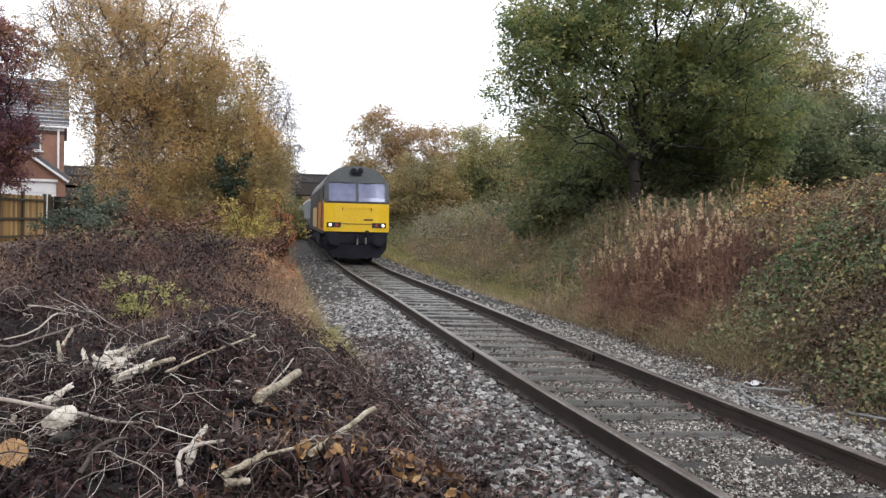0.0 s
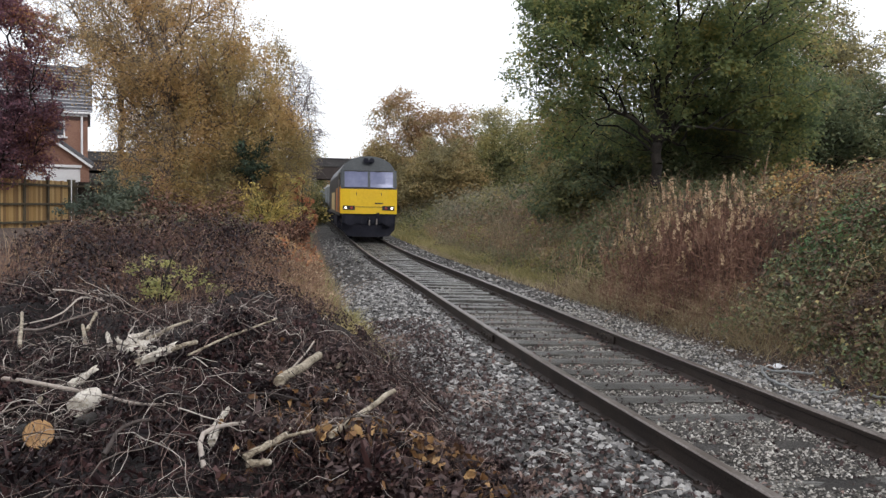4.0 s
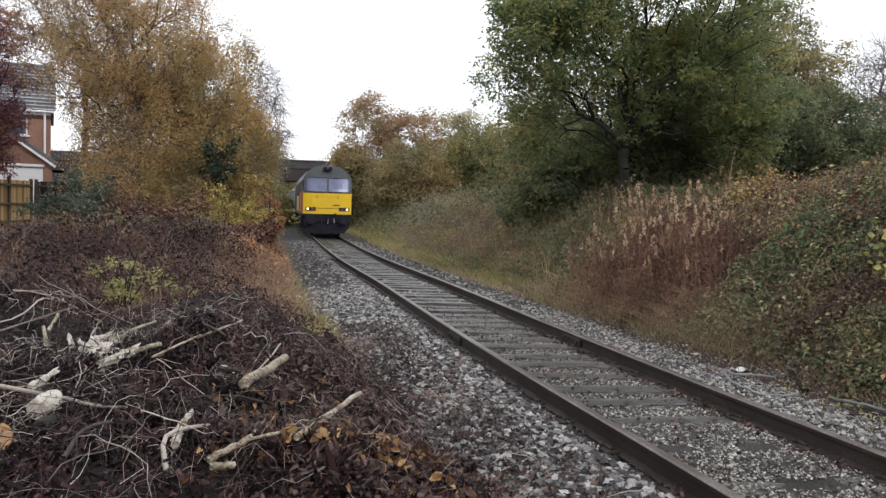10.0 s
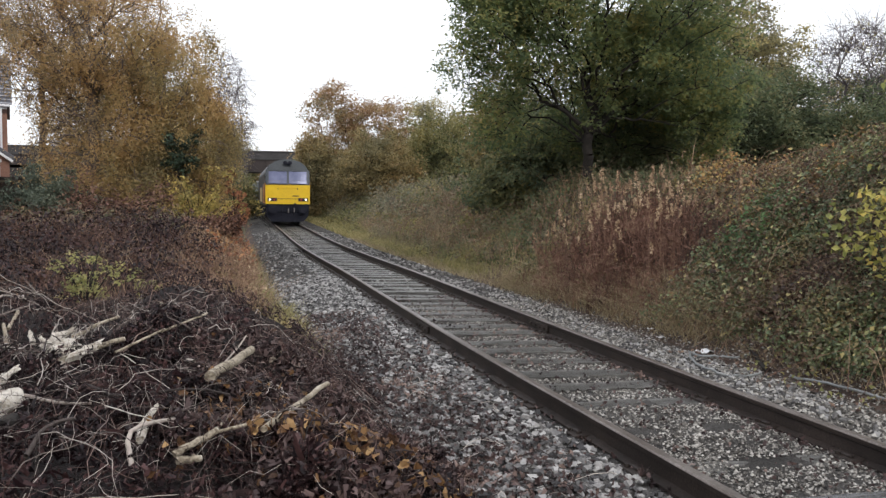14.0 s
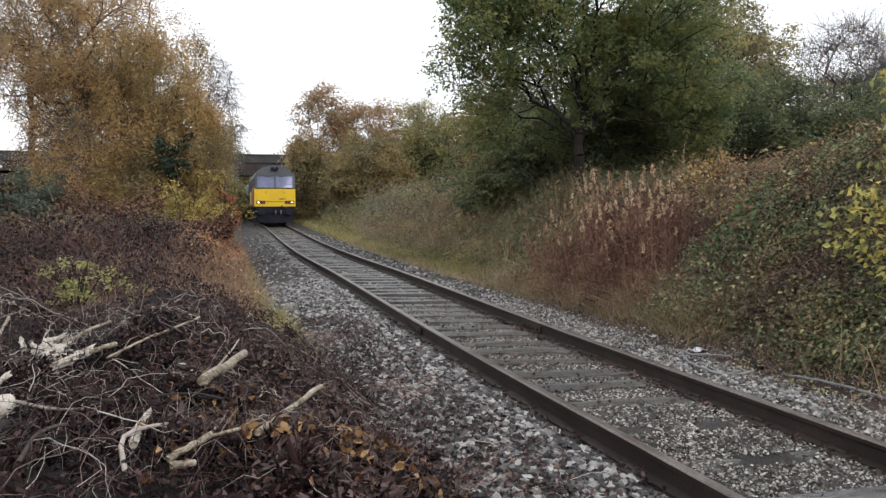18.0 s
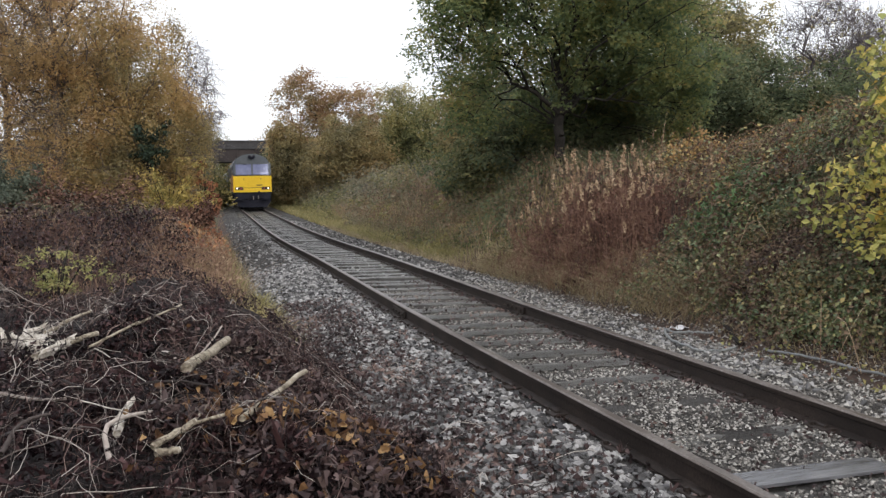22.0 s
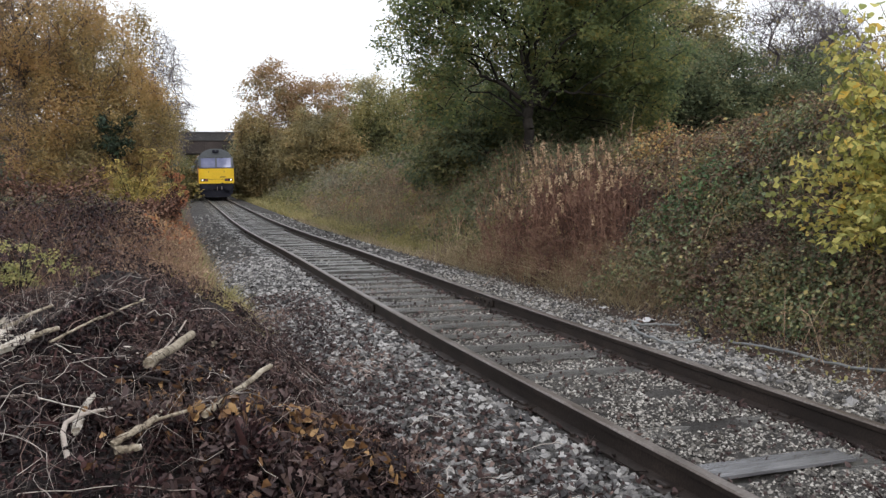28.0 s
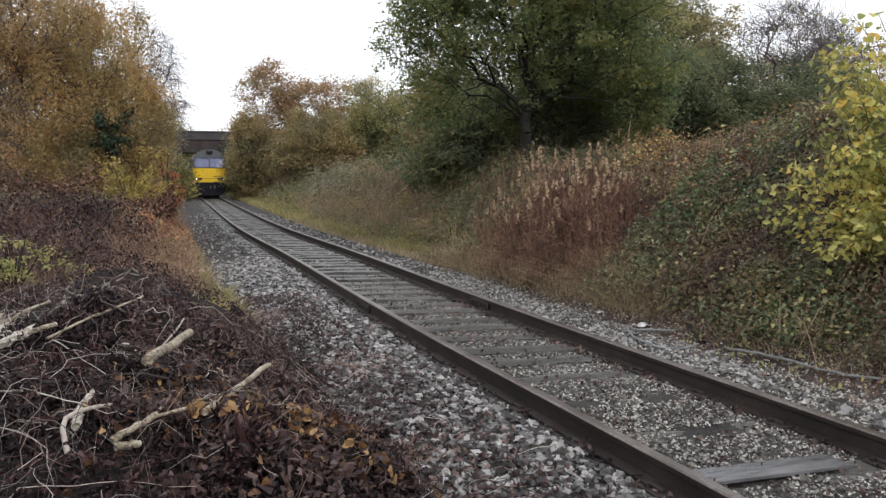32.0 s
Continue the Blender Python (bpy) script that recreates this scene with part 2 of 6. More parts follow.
    "herb_stem": leafy("herb_stem", [(0.05, 0.028, 0.023), (0.11, 0.06, 0.046), (0.17, 0.096, 0.07), (0.26, 0.165, 0.12)], 0.7, 0.25, 1.6),
    "herb_fluff": leafy("herb_fluff", [(0.2, 0.135, 0.09), (0.37, 0.27, 0.175), (0.56, 0.45, 0.32)], 0.9, 0.4, 1.5),
    "yellow_leaf": material("yellow_leaf", [(0.3, 0.34, 0.11), (0.48, 0.49, 0.16), (0.6, 0.55, 0.16), (0.7, 0.48, 0.1)], (0.5, 18), 0.5, 0.2, "object", thin=0.35),
    "shoot": material("shoot", [(0.1, 0.075, 0.04), (0.17, 0.135, 0.07), (0.24, 0.2, 0.1)], (4, 40), 0.7, 0.2),
    "yellow_mass": leafy("yellow_mass", [(0.16, 0.175, 0.06), (0.28, 0.275, 0.09), (0.42, 0.37, 0.12), (0.54, 0.39, 0.11)], thin=0.35, patch=1.0),
    "yellow_scrap": leafy("yellow_scrap", [(0.15, 0.16, 0.07), (0.25, 0.245, 0.1), (0.38, 0.32, 0.14)], thin=0.35),
    "ochre_leaf": leafy("ochre_leaf", [(0.14, 0.125, 0.07), (0.2, 0.17, 0.085), (0.26, 0.2, 0.095), (0.28, 0.185, 0.09)], thin=0.45, patch=0.3, lone=0.3),
    "golden": leafy("golden", [(0.17, 0.16, 0.065), (0.29, 0.245, 0.09), (0.42, 0.335, 0.115), (0.5, 0.37, 0.12)], thin=0.4, patch=1.2),
    "teal_leaf": leafy("teal_leaf", [(0.04, 0.052, 0.04), (0.07, 0.086, 0.064), (0.11, 0.122, 0.088)], 0.5),
    "red_leaf": leafy("red_leaf", [(0.11, 0.06, 0.045), (0.23, 0.1, 0.06), (0.35, 0.15, 0.08), (0.4, 0.24, 0.12)]),
    "amber_bramble": leafy("amber_bramble", [(0.12, 0.08, 0.05), (0.22, 0.14, 0.07), (0.34, 0.21, 0.085), (0.4, 0.29, 0.13)], thin=0.3, patch=1.2),
    "amber_leaf": leafy("amber_leaf", [(0.03, 0.017, 0.012), (0.08, 0.042, 0.023), (0.16, 0.088, 0.04), (0.34, 0.22, 0.1)], 0.5, 0.15, 2.0),
    "russet_leaf": leafy("russet_leaf", [(0.018, 0.0125, 0.013), (0.04, 0.027, 0.027), (0.078, 0.052, 0.049), (0.2, 0.145, 0.125)], 0.5, 0.05, 0.8),
    "gravel": material("gravel", [(0.035, 0.031, 0.028), (0.105, 0.096, 0.086), (0.235, 0.22, 0.198), (0.47, 0.45, 0.415)], (1.5, 60), 0.65, 0.3, "island", spec=0.4, spread=(0.28, 0.72)),
    "fence_wood": material("fence_wood", [(0.26, 0.16, 0.075), (0.48, 0.3, 0.12), (0.58, 0.4, 0.19)], (0.9, 30), 0.8, 0.4, "object"),
    "post_wood": material("post_wood", [(0.06, 0.05, 0.034), (0.11, 0.092, 0.064), (0.17, 0.14, 0.1)], (2, 30), 0.85, 0.4),
    "dark_fence": material("dark_fence", [(0.03, 0.025, 0.022), (0.055, 0.047, 0.04), (0.085, 0.075, 0.065)], (1.5, 30), 0.85, 0.4, "object"),
    "brick": material("brick", [(0.17, 0.095, 0.07), (0.25, 0.135, 0.1), (0.32, 0.19, 0.14)], (1.2, 14), 0.85, 0.3),
    "dark_brick": material("dark_brick", [(0.06, 0.035, 0.03), (0.1, 0.06, 0.05)], (2, 20), 0.85, 0.3),
    "tile": material("tile", [(0.045, 0.045, 0.055), (0.08, 0.08, 0.092), (0.13, 0.13, 0.14)], (1, 20), 0.6, 0.3, "object"),
    "white_paint": material("white_paint", [(0.68, 0.68, 0.7), (0.8, 0.8, 0.82)], (1, 15), 0.5, 0.05),
    "pane": material("pane", [(0.05, 0.055, 0.065), (0.09, 0.1, 0.115)], (0.5, 3), 0.08, 0, spec=0.8),
    "bridge_brick": material("bridge_brick", [(0.03, 0.026, 0.026), (0.055, 0.045, 0.043), (0.085, 0.07, 0.065)], (0.4, 9), 0.9, 0.4),
    "bridge_stone": material("bridge_stone", [(0.035, 0.034, 0.036), (0.06, 0.058, 0.06), (0.095, 0.09, 0.09)], (0.5, 8), 0.9, 0.3),
    "yellow_paint": material("yellow_paint", [(0.66, 0.42, 0.015), (0.76, 0.5, 0.02), (0.8, 0.55, 0.03)], (0.8, 12), 0.4, 0.05, spec=0.4),
    "orange_paint": material("orange_paint", [(0.5, 0.16, 0.02), (0.62, 0.22, 0.025)], (0.8, 12), 0.4, 0.05),
    "cream_paint": material("cream_paint", [(0.55, 0.4, 0.16), (0.68, 0.52, 0.24)], (0.8, 12), 0.4, 0.05),
    "slate_paint": material("slate_paint", [(0.034, 0.04, 0.047), (0.052, 0.06, 0.068), (0.075, 0.084, 0.092)], (0.8, 14), 0.45, 0.1),
    "black_paint": material("black_paint", [(0.012, 0.012, 0.014), (0.03, 0.03, 0.033), (0.055, 0.05, 0.05)], (1, 16), 0.55, 0.15),
    "grime": material("grime", [(0.011, 0.012, 0.019), (0.02, 0.021, 0.031), (0.036, 0.035, 0.045)], (2, 25), 0.85, 0.4, spec=0.15),
    "steel": material("steel", [(0.2, 0.18, 0.17), (0.35, 0.33, 0.32)], (3, 40), 0.45, 0.1, metal=0.8),
    # windscreen: the lilac reflection of the sky is part of the base colour
    "screen_sheen": material("screen_sheen", [(0.085, 0.095, 0.17), (0.15, 0.165, 0.27)], (0.8, 4), 0.15, 0, metal=0.2, spec=0.6),
    "lamp_glow": material("lamp_glow", [(0.95, 0.76, 0.55), (1, 0.84, 0.64)], (3, 20), 0.3, 0, glow=1.5),
    "marker": material("marker", [(0.25, 0.04, 0.03), (0.4, 0.06, 0.05)], (9, 40), 0.3, 0),
    "wagon_grey": material("wagon_grey", [(0.2, 0.22, 0.23), (0.3, 0.325, 0.335), (0.4, 0.42, 0.43)], (0.5, 8), 0.6, 0.1),
    "wagon_top": material("wagon_top", [(0.45, 0.47, 0.48), (0.6, 0.62, 0.63)], (0.6, 10), 0.6, 0.1),
    "plastic": material("plastic", [(0.7, 0.7, 0.72), (0.85, 0.85, 0.87)], (6, 40), 0.4, 0.1),
    "cable": material("cable", [(0.12, 0.125, 0.125), (0.22, 0.23, 0.23), (0.32, 0.33, 0.33)], (3, 25), 0.5, 0.1),
    "wire": material("wire", [(0.3, 0.3, 0.32), (0.4, 0.4, 0.42)], (1, 5), 0.6, 0),
}


# ---- mesh helpers ----
def fast_mesh(name, verts, faces, smooth=False):
    """A mesh from arrays of vertices (n x 3) and faces of three or four corners."""
    me = bpy.data.meshes.new(name)
    v, q = np.asarray(verts, np.float32).reshape(-1, 3), np.asarray(faces, np.int32)
    me.vertices.add(len(v)), me.loops.add(q.size), me.polygons.add(len(q))
    me.vertices.foreach_set("co", v.ravel())
    me.loops.foreach_set("vertex_index", q.ravel())
    me.polygons.foreach_set("loop_start", np.arange(0, q.size, q.shape[1], dtype=np.int32))
    me.polygons.foreach_set("use_smooth", np.full(len(q), smooth))
    me.update(calc_edges=True)
    return me


def put(name, data, mat, parent=None, label="", m=None):
    """Link a mesh (or a bmesh) as one object, under a thing or a part where there is one."""
    if isinstance(data, bmesh.types.BMesh):
        me = bpy.data.meshes.new(name)
        data.normal_update()
        data.to_mesh(me)
        data.free()
        data = me
    if not data.materials:
        data.materials.append(M[mat])
    ob = new(name, data)
    if parent is not None:
        ob.parent = parent
    if m is not None:
        ob.matrix_basis = m
    if label:
        ob["label"] = label
    return ob


def part(name, bm, mat, parent, label="", m=None):
    return put(name, bm, mat, parent, label, m)


def thing(name, m, label, category, group="", kind=""):
    ob = new(name)
    ob.empty_display_size = 0.2
    ob.matrix_basis = m
    return tagged(ob, label, category, group, kind)


def box(sx, sy, sz, x=0, y=0, z=0, bevel=0.0, bm=None):
    """A box with its middle at x, y, z, its edges rounded by bevel."""
    bm = bm or bmesh.new()
    made = bmesh.ops.create_cube(bm, size=1, matrix=Matrix.Translation((x, y, z)) @ Matrix.Diagonal((sx, sy, sz, 1)))
    if bevel:
        edges = list({e for v in made["verts"] for e in v.link_edges})
        bmesh.ops.bevel(bm, geom=edges, offset=bevel, segments=2, affect="EDGES", profile=0.5)
    return bm


def drum(r, length, axis="X", x=0, y=0, z=0, seg=20, r2=None, bm=None):
    bm = bm or bmesh.new()
    turn = {"X": pose(0, 0, 0, 0, 90, 0), "Y": pose(0, 0, 0, 90, 0, 0), "Z": Matrix()}[axis]
    bmesh.ops.create_cone(bm, cap_ends=True, segments=seg, radius1=r, radius2=r if r2 is None else r2, depth=length, matrix=Matrix.Translation((x, y, z)) @ turn)
    return bm


def extrude(outline, y0, y1, bm=None):
    """A prism along y from an outline of (x, z)."""
    bm = bm or bmesh.new()
    a = [bm.verts.new((x, y0, z)) for x, z in outline]
    b = [bm.verts.new((x, y1, z)) for x, z in outline]
    bm.faces.new(a), bm.faces.new(b[::-1])
    for i in range(len(a)):
        j = (i + 1) % len(a)
        bm.faces.new((a[j], a[i], b[i], b[j]))
    bmesh.ops.recalc_face_normals(bm, faces=bm.faces)
    return bm


def tubes(paths, sides=5):
    """Arrays for round bars along many lines: each a list of points and of radii."""
    vs, fs, base = [], [], 0
    ang = np.arange(sides) * 2 * np.pi / sides
    ca, sa = np.cos(ang)[None, :, None], np.sin(ang)[None, :, None]
    ring = np.arange(sides)
    for pts, rad in paths:
        p = np.asarray(pts, float)
        d = np.gradient(p, axis=0)
        d /= np.linalg.norm(d, axis=1, keepdims=True) + 1e-9
        ref = np.array([0.31, 0.17, 0.94]) if abs(d[0, 2]) < 0.9 else np.array([0.9, 0.3, 0.1])
        a = np.cross(d, ref)
        a /= np.linalg.norm(a, axis=1, keepdims=True) + 1e-9
        b = np.cross(d, a)
        r = np.broadcast_to(np.asarray(rad, float), (len(p),))[:, None, None]
        vs.append((p[:, None] + r * (ca * a[:, None] + sa * b[:, None])).reshape(-1, 3))
        for k in range(len(p) - 1):
            o = base + k * sides
            fs.append(np.stack([o + ring, o + (ring + 1) % sides, o + sides + (ring + 1) % sides, o + sides + ring], 1))
        base += len(p) * sides
    return np.concatenate(vs), np.concatenate(fs)


def leaves(rng, centres, length, width, lean=None, flat=0.0, bend=0.0, small=False):
    """Arrays for leaves at the centres, turned by chance: a pointed quad each, two when bent, a triangle when small; lean: main way of the tips."""
    n = len(centres)
    a = rng.normal(size=(n, 3))
    if lean is not None:
        a = a * (1 - flat) + np.asarray(lean) * 2 * flat
    a /= np.linalg.norm(a, axis=1, keepdims=True)
    b = np.cross(a, rng.normal(size=(n, 3)))
    b /= np.linalg.norm(b, axis=1, keepdims=True) + 1e-9
    ln = (length * rng.uniform(0.6, 1.35, n))[:, None]
    wd = (width * rng.uniform(0.6, 1.35, n))[:, None]
    if small:
        v = np.stack([centres - a * ln / 2 + b * wd / 2, centres - a * ln / 3 - b * wd / 2, centres + a * ln / 2], 1)
        return v.reshape(-1, 3), np.arange(3 * n).reshape(-1, 3)
    if not bend:
        v = np.stack([centres - a * ln / 2, centres + b * wd / 2, centres + a * ln / 2, centres - b * wd / 2], 1)
        return v.reshape(-1, 3), np.arange(4 * n).reshape(-1, 4)
    up = np.cross(a, b) * ln * bend
    mid = centres + up * 0.5
    v = np.stack([centres - a * ln / 2, mid - a * ln * 0.1 + b * wd / 2 + up, centres + a * ln / 2, mid - a * ln * 0.1, mid - a * ln * 0.1 - b * wd / 2 + up], 1)
    i = np.arange(n)[:, None] * 5
    f = np.concatenate([i + np.array([0, 3, 2, 1]), i + np.array([0, 4, 2, 3])])
    return v.reshape(-1, 3), f


def unit(v):
    return v / (np.linalg.norm(v, axis=1, keepdims=True) + 1e-9)


def facing(rng, centres, normals, length, width, fold=0.25, hang=0.0, tri=False):
    """Arrays for pointed leaves that face the normals, folded along the midrib, or plain triangles (tri) for far ones; hang pulls their tips down."""
    n = len(centres)
    nm = unit(normals)
    a = rng.normal(size=(n, 3)) - np.array([0, 0, hang * 1.6])
    a = unit(a - nm * (a * nm).sum(1, keepdims=True))
    b = np.cross(nm, a)
    ln, wd = (length * rng.uniform(0.65, 1.35, n))[:, None], (width * rng.uniform(0.7, 1.3, n))[:, None]
    if tri:
        v = np.stack([centres - a * ln * 0.4 + b * wd * 0.45, centres - a * ln * 0.25 - b * wd * 0.55, centres + a * ln * 0.6], 1)
        return v.reshape(-1, 3), np.arange(3 * n).reshape(-1, 3)
    lift = nm * wd * fold
    v = np.stack([centres - a * ln / 2, centres - a * ln * 0.08 + b * wd / 2 + lift, centres + a * ln / 2, centres - a * ln * 0.08 - b * wd / 2 + lift], 1)
    return v.reshape(-1, 3), np.arange(4 * n).reshape(-1, 4)


def curled(rng, centres, length, width, curl=0.5):
    """Arrays for shrivelled leaves: strips of two quads, rolled up along their length and twisted."""
    n = len(centres)
    a = unit(rng.normal(size=(n, 3)) * np.array([1, 1, 0.6]))
    b = unit(np.cross(a, rng.normal(size=(n, 3))))
    up = np.cross(a, b)
    ln, wd = (length * rng.uniform(0.55, 1.4, n))[:, None], (width * rng.uniform(0.5, 1.4, n))[:, None]
    roll, twist = rng.normal(0, curl, (n, 1)), rng.normal(0, 0.6, (n, 1))
    rows = []
    for t, w in ((-1, 0.4), (0, 1.0), (1, 0.3)):
        side = (b + up * twist * t) * wd * w / 2
        mid = centres + a * ln * t * 0.45 + up * roll * ln * t * t
        rows += [mid - side, mid + side]
    i = np.arange(n)[:, None] * 6
    return np.stack(rows, 1).reshape(-1, 3), np.concatenate([i + np.array([0, 1, 3, 2]), i + np.array([2, 3, 5, 4])])


def sprays(rng, ends, per, radius, flat, length, width, up=0.8, hang=0.0, tri=False):
    """Leaves gathered in small sprays round the ends: upper leaves look up, outer ones outwards."""
    c = np.repeat(ends, per, 0)
    off = rng.normal(size=(len(c), 3))
    off *= np.minimum(1, 1.7 / np.linalg.norm(off, axis=1, keepdims=True))
    size = np.repeat(rng.uniform(0.6, 1.35, len(ends)), per)[:, None] * radius
    nm = off * 0.5 + np.array([0, 0, up]) + rng.normal(0, 0.4, (len(c), 3))
    return facing(rng, c + off * size * np.array([1, 1, flat]), nm, length, width, 0.2, hang, tri)


def mounds(rng, feet, radius, height, per, length, width, tilt=0.45, tri=False):
    """Leafy humps of bramble or weeds on the feet: leaves lie on and just under the domes."""
    k = len(feet)
    rad, hi = np.repeat(radius * rng.uniform(0.55, 1.4, k), per), np.repeat(height * rng.uniform(0.5, 1.45, k), per)
    d = unit(rng.normal(size=(k * per, 3)))
    d[:, 2] = np.abs(d[:, 2]) ** 0.8
    depth = 1 - 0.45 * rng.uniform(0, 1, k * per) ** 2.2
    wob = 1 + 0.2 * np.sin(5 * d[:, 0] + np.repeat(rng.uniform(0, 6, k), per)) * np.sin(6 * d[:, 1] + 1)
    c = np.repeat(feet, per, 0) + d * (depth * wob)[:, None] * np.stack([rad, rad, hi], 1)
    nm = d + np.array([0, 0, 0.35]) + rng.normal(0, tilt, (k * per, 3))
    return facing(rng, c, nm, length, width, 0.22, 0.0, tri)


def blades(rng, feet, height, width, lean=0.35):
    """Arrays for grass blades and stalks standing on the feet, two quads each."""
    n = len(feet)
    h = (height * rng.uniform(0.5, 1.3, n))[:, None]
    tip = np.concatenate([rng.normal(0, lean, (n, 2)), np.ones((n, 1))], 1) * h
    mid = tip * np.array([0.3, 0.3, 0.6])
    t = rng.uniform(0, 2 * np.pi, n)
    b = np.stack([np.cos(t), np.sin(t), 0 * t], 1) * width / 2
    v = np.stack([feet - b, feet + b, feet + mid + b * 0.8, feet + mid - b * 0.8, feet + tip + b * 0.15, feet + tip - b * 0.15], 1)
    i = np.arange(n)[:, None] * 6
    return v.reshape(-1, 3), np.concatenate([i + np.array([0, 1, 2, 3]), i + np.array([3, 2, 4, 5])])


def joined(*pieces):
    vs, fs, base = [], [], 0
    if len({f.shape[1] for v, f in pieces}) > 1:
        pieces = [(v, f if f.shape[1] == 3 else np.concatenate([f[:, :3], f[:, [0, 2, 3]]])) for v, f in pieces]
    for v, f in pieces:
        vs.append(v), fs.append(f + base)
        base += len(v)
    return np.concatenate(vs), np.concatenate(fs)


# ---- the lie of the land: y along the line, x to the right of it ----
def ease(u):
    u = np.clip(u, 0, 1)
    return u * u * (3 - 2 * u)


def line_x(y):
    y = np.asarray(y, float)
    return np.where(y < 30, 0.00093 * y * np.abs(y), 0.837 + 0.0558 * (y - 30)) + 0.25 * ease((y - 6) / 14)


def line_z(y):
    return -0.3 * ease((np.asarray(y, float) - 4) / 34)


def line_cant(y):
    """Degrees by which the line leans to its right."""
    return 1.3 * (1 - ease((np.asarray(y, float) - 10) / 20))


def line_slope(y):
    return float(line_x(y + 0.5) - line_x(y - 0.5))


def ripple(x, y, s, seed=0.0):
    """Smooth unevenness of about -1 to 1 over s metres."""
    return (np.sin(x / s * 2.1 + 1.3 * np.sin(y / s * 1.7 + seed)) + np.sin(y / s * 2.4 + seed * 2 + 1.1 * np.sin(x / s * 1.9))) / 2


def pile_z(x, y):
    """The heap of felled brushwood above the plain."""
    h = 0.85 * ease((-1.5 - x - 0.22 * ripple(x, y, 0.8, 4.0)) / 1.9) * ease((10.9 + 0.5 * ripple(x, y, 1.3, 1.0) - y) / 2.6) * ease((y - 0.9) / 1.3) * ease((x + 13) / 3)
    return h * (1 + 0.16 * ripple(x, y, 1.1) + 0.1 * ripple(x, y, 0.45, 2.0))


def land(x, y):
    x, y = np.asarray(x, float), np.asarray(y, float)
    u = x - line_x(y)
    z = line_z(y) - 0.29 - 0.03 * (np.abs(u) < 1.4)
    left = ease((-u - 2.4) / (2.8 - 0.6 * ease((y - 14) / 8))) * ease((y - 9.5) / 13)
    z = z + left * (1.0 + 0.2 * ease((9 + u) / 2) + 0.1 * ripple(x, y, 3)) + 0.05 * ripple(x, y, 0.9) * ease((-u - 2.2) / 1)
    # bank on the other side, steep near the camera, setting back farther on
    toe = 2.15 + 1.0 * ease((y - 14) / 16)
    wide = 3.2 + 2.5 * ease((y - 16) / 20)
    top = 2.07 + 0.43 * ease((12 - y) / 5) - 0.52 * ease((y - 13.4) / 2) * ease((18.5 - y) / 2) + 0.2 * ease((y - 30) / 30)
    z = z + ease((u - toe) / wide) * (top + 0.1 * ripple(x, y, 1.6) + 0.06 * ripple(x, y, 0.6, 1.0))
    return z


# ---- ground ----
def graded(lo, a, b, hi, fine, grow=1.25):
    mid = list(np.arange(a, b, fine))
    up, step = [b], fine
    while up[-1] < hi:
        step *= grow
        up.append(up[-1] + step)
    down, step = [a - fine], fine
    while down[-1] > lo:
        step *= grow
        down.append(down[-1] - step)
    return np.array(down[::-1] + mid + up)


def sheet(xs, ys, height):
    gx, gy = np.meshgrid(xs, ys)
    v = np.stack([gx, gy, height(gx, gy)], -1).reshape(-1, 3)
    i = np.arange(len(xs) - 1)[None] + np.arange(len(ys) - 1)[:, None] * len(xs)
    return v, np.stack([i, i + 1, i + 1 + len(xs), i + len(xs)], -1).reshape(-1, 4)


ground = put("ground", fast_mesh("ground", *sheet(graded(-900, -12, 12, 900, 0.25), graded(-300, -2, 36, 1500, 0.3), land), smooth=True), "soil")
tagged(ground, "rough dark earth with dead plants beside a railway", "ground", kind="structure")

# ---- railway line ----
track = thing("railway_track", Matrix(), "single railway line of rusty rails on weathered wooden sleepers", "railway track", kind="structure")


def on_line(u, y, z):
    """World places at u across the line, y along it and z above rail level, with its lean."""
    u, y, z = np.broadcast_arrays(np.asarray(u, float), np.asarray(y, float), np.asarray(z, float))
    s = line_x(y + 0.5) - line_x(y - 0.5)
    a, c = np.arctan(s), np.radians(line_cant(y))
    du, dz = u * np.cos(c) + z * np.sin(c), -u * np.sin(c) + z * np.cos(c)
    return np.stack([line_x(y) + du * np.cos(a), y - du * np.sin(a), line_z(y) + dz], -1)


def line_pose(y, z=0.0):
    p = on_line(0, y, z)
    return pose(*p, 0, 0, -math.degrees(math.atan(line_slope(y)))) @ pose(0, 0, 0, 0, float(line_cant(y)), 0)


def sweep(outline, ys):
    o = np.array(outline)
    rings = on_line(o[None, :, 0], ys[:, None], o[None, :, 1])
    n, k = len(ys), len(o)
    i = np.arange(n - 1)[:, None] * k
    j = np.arange(k)[None]
    f = np.stack([i + j, i + (j + 1) % k, i + k + (j + 1) % k, i + k + j], -1).reshape(-1, 4)
    return rings.reshape(-1, 3), f


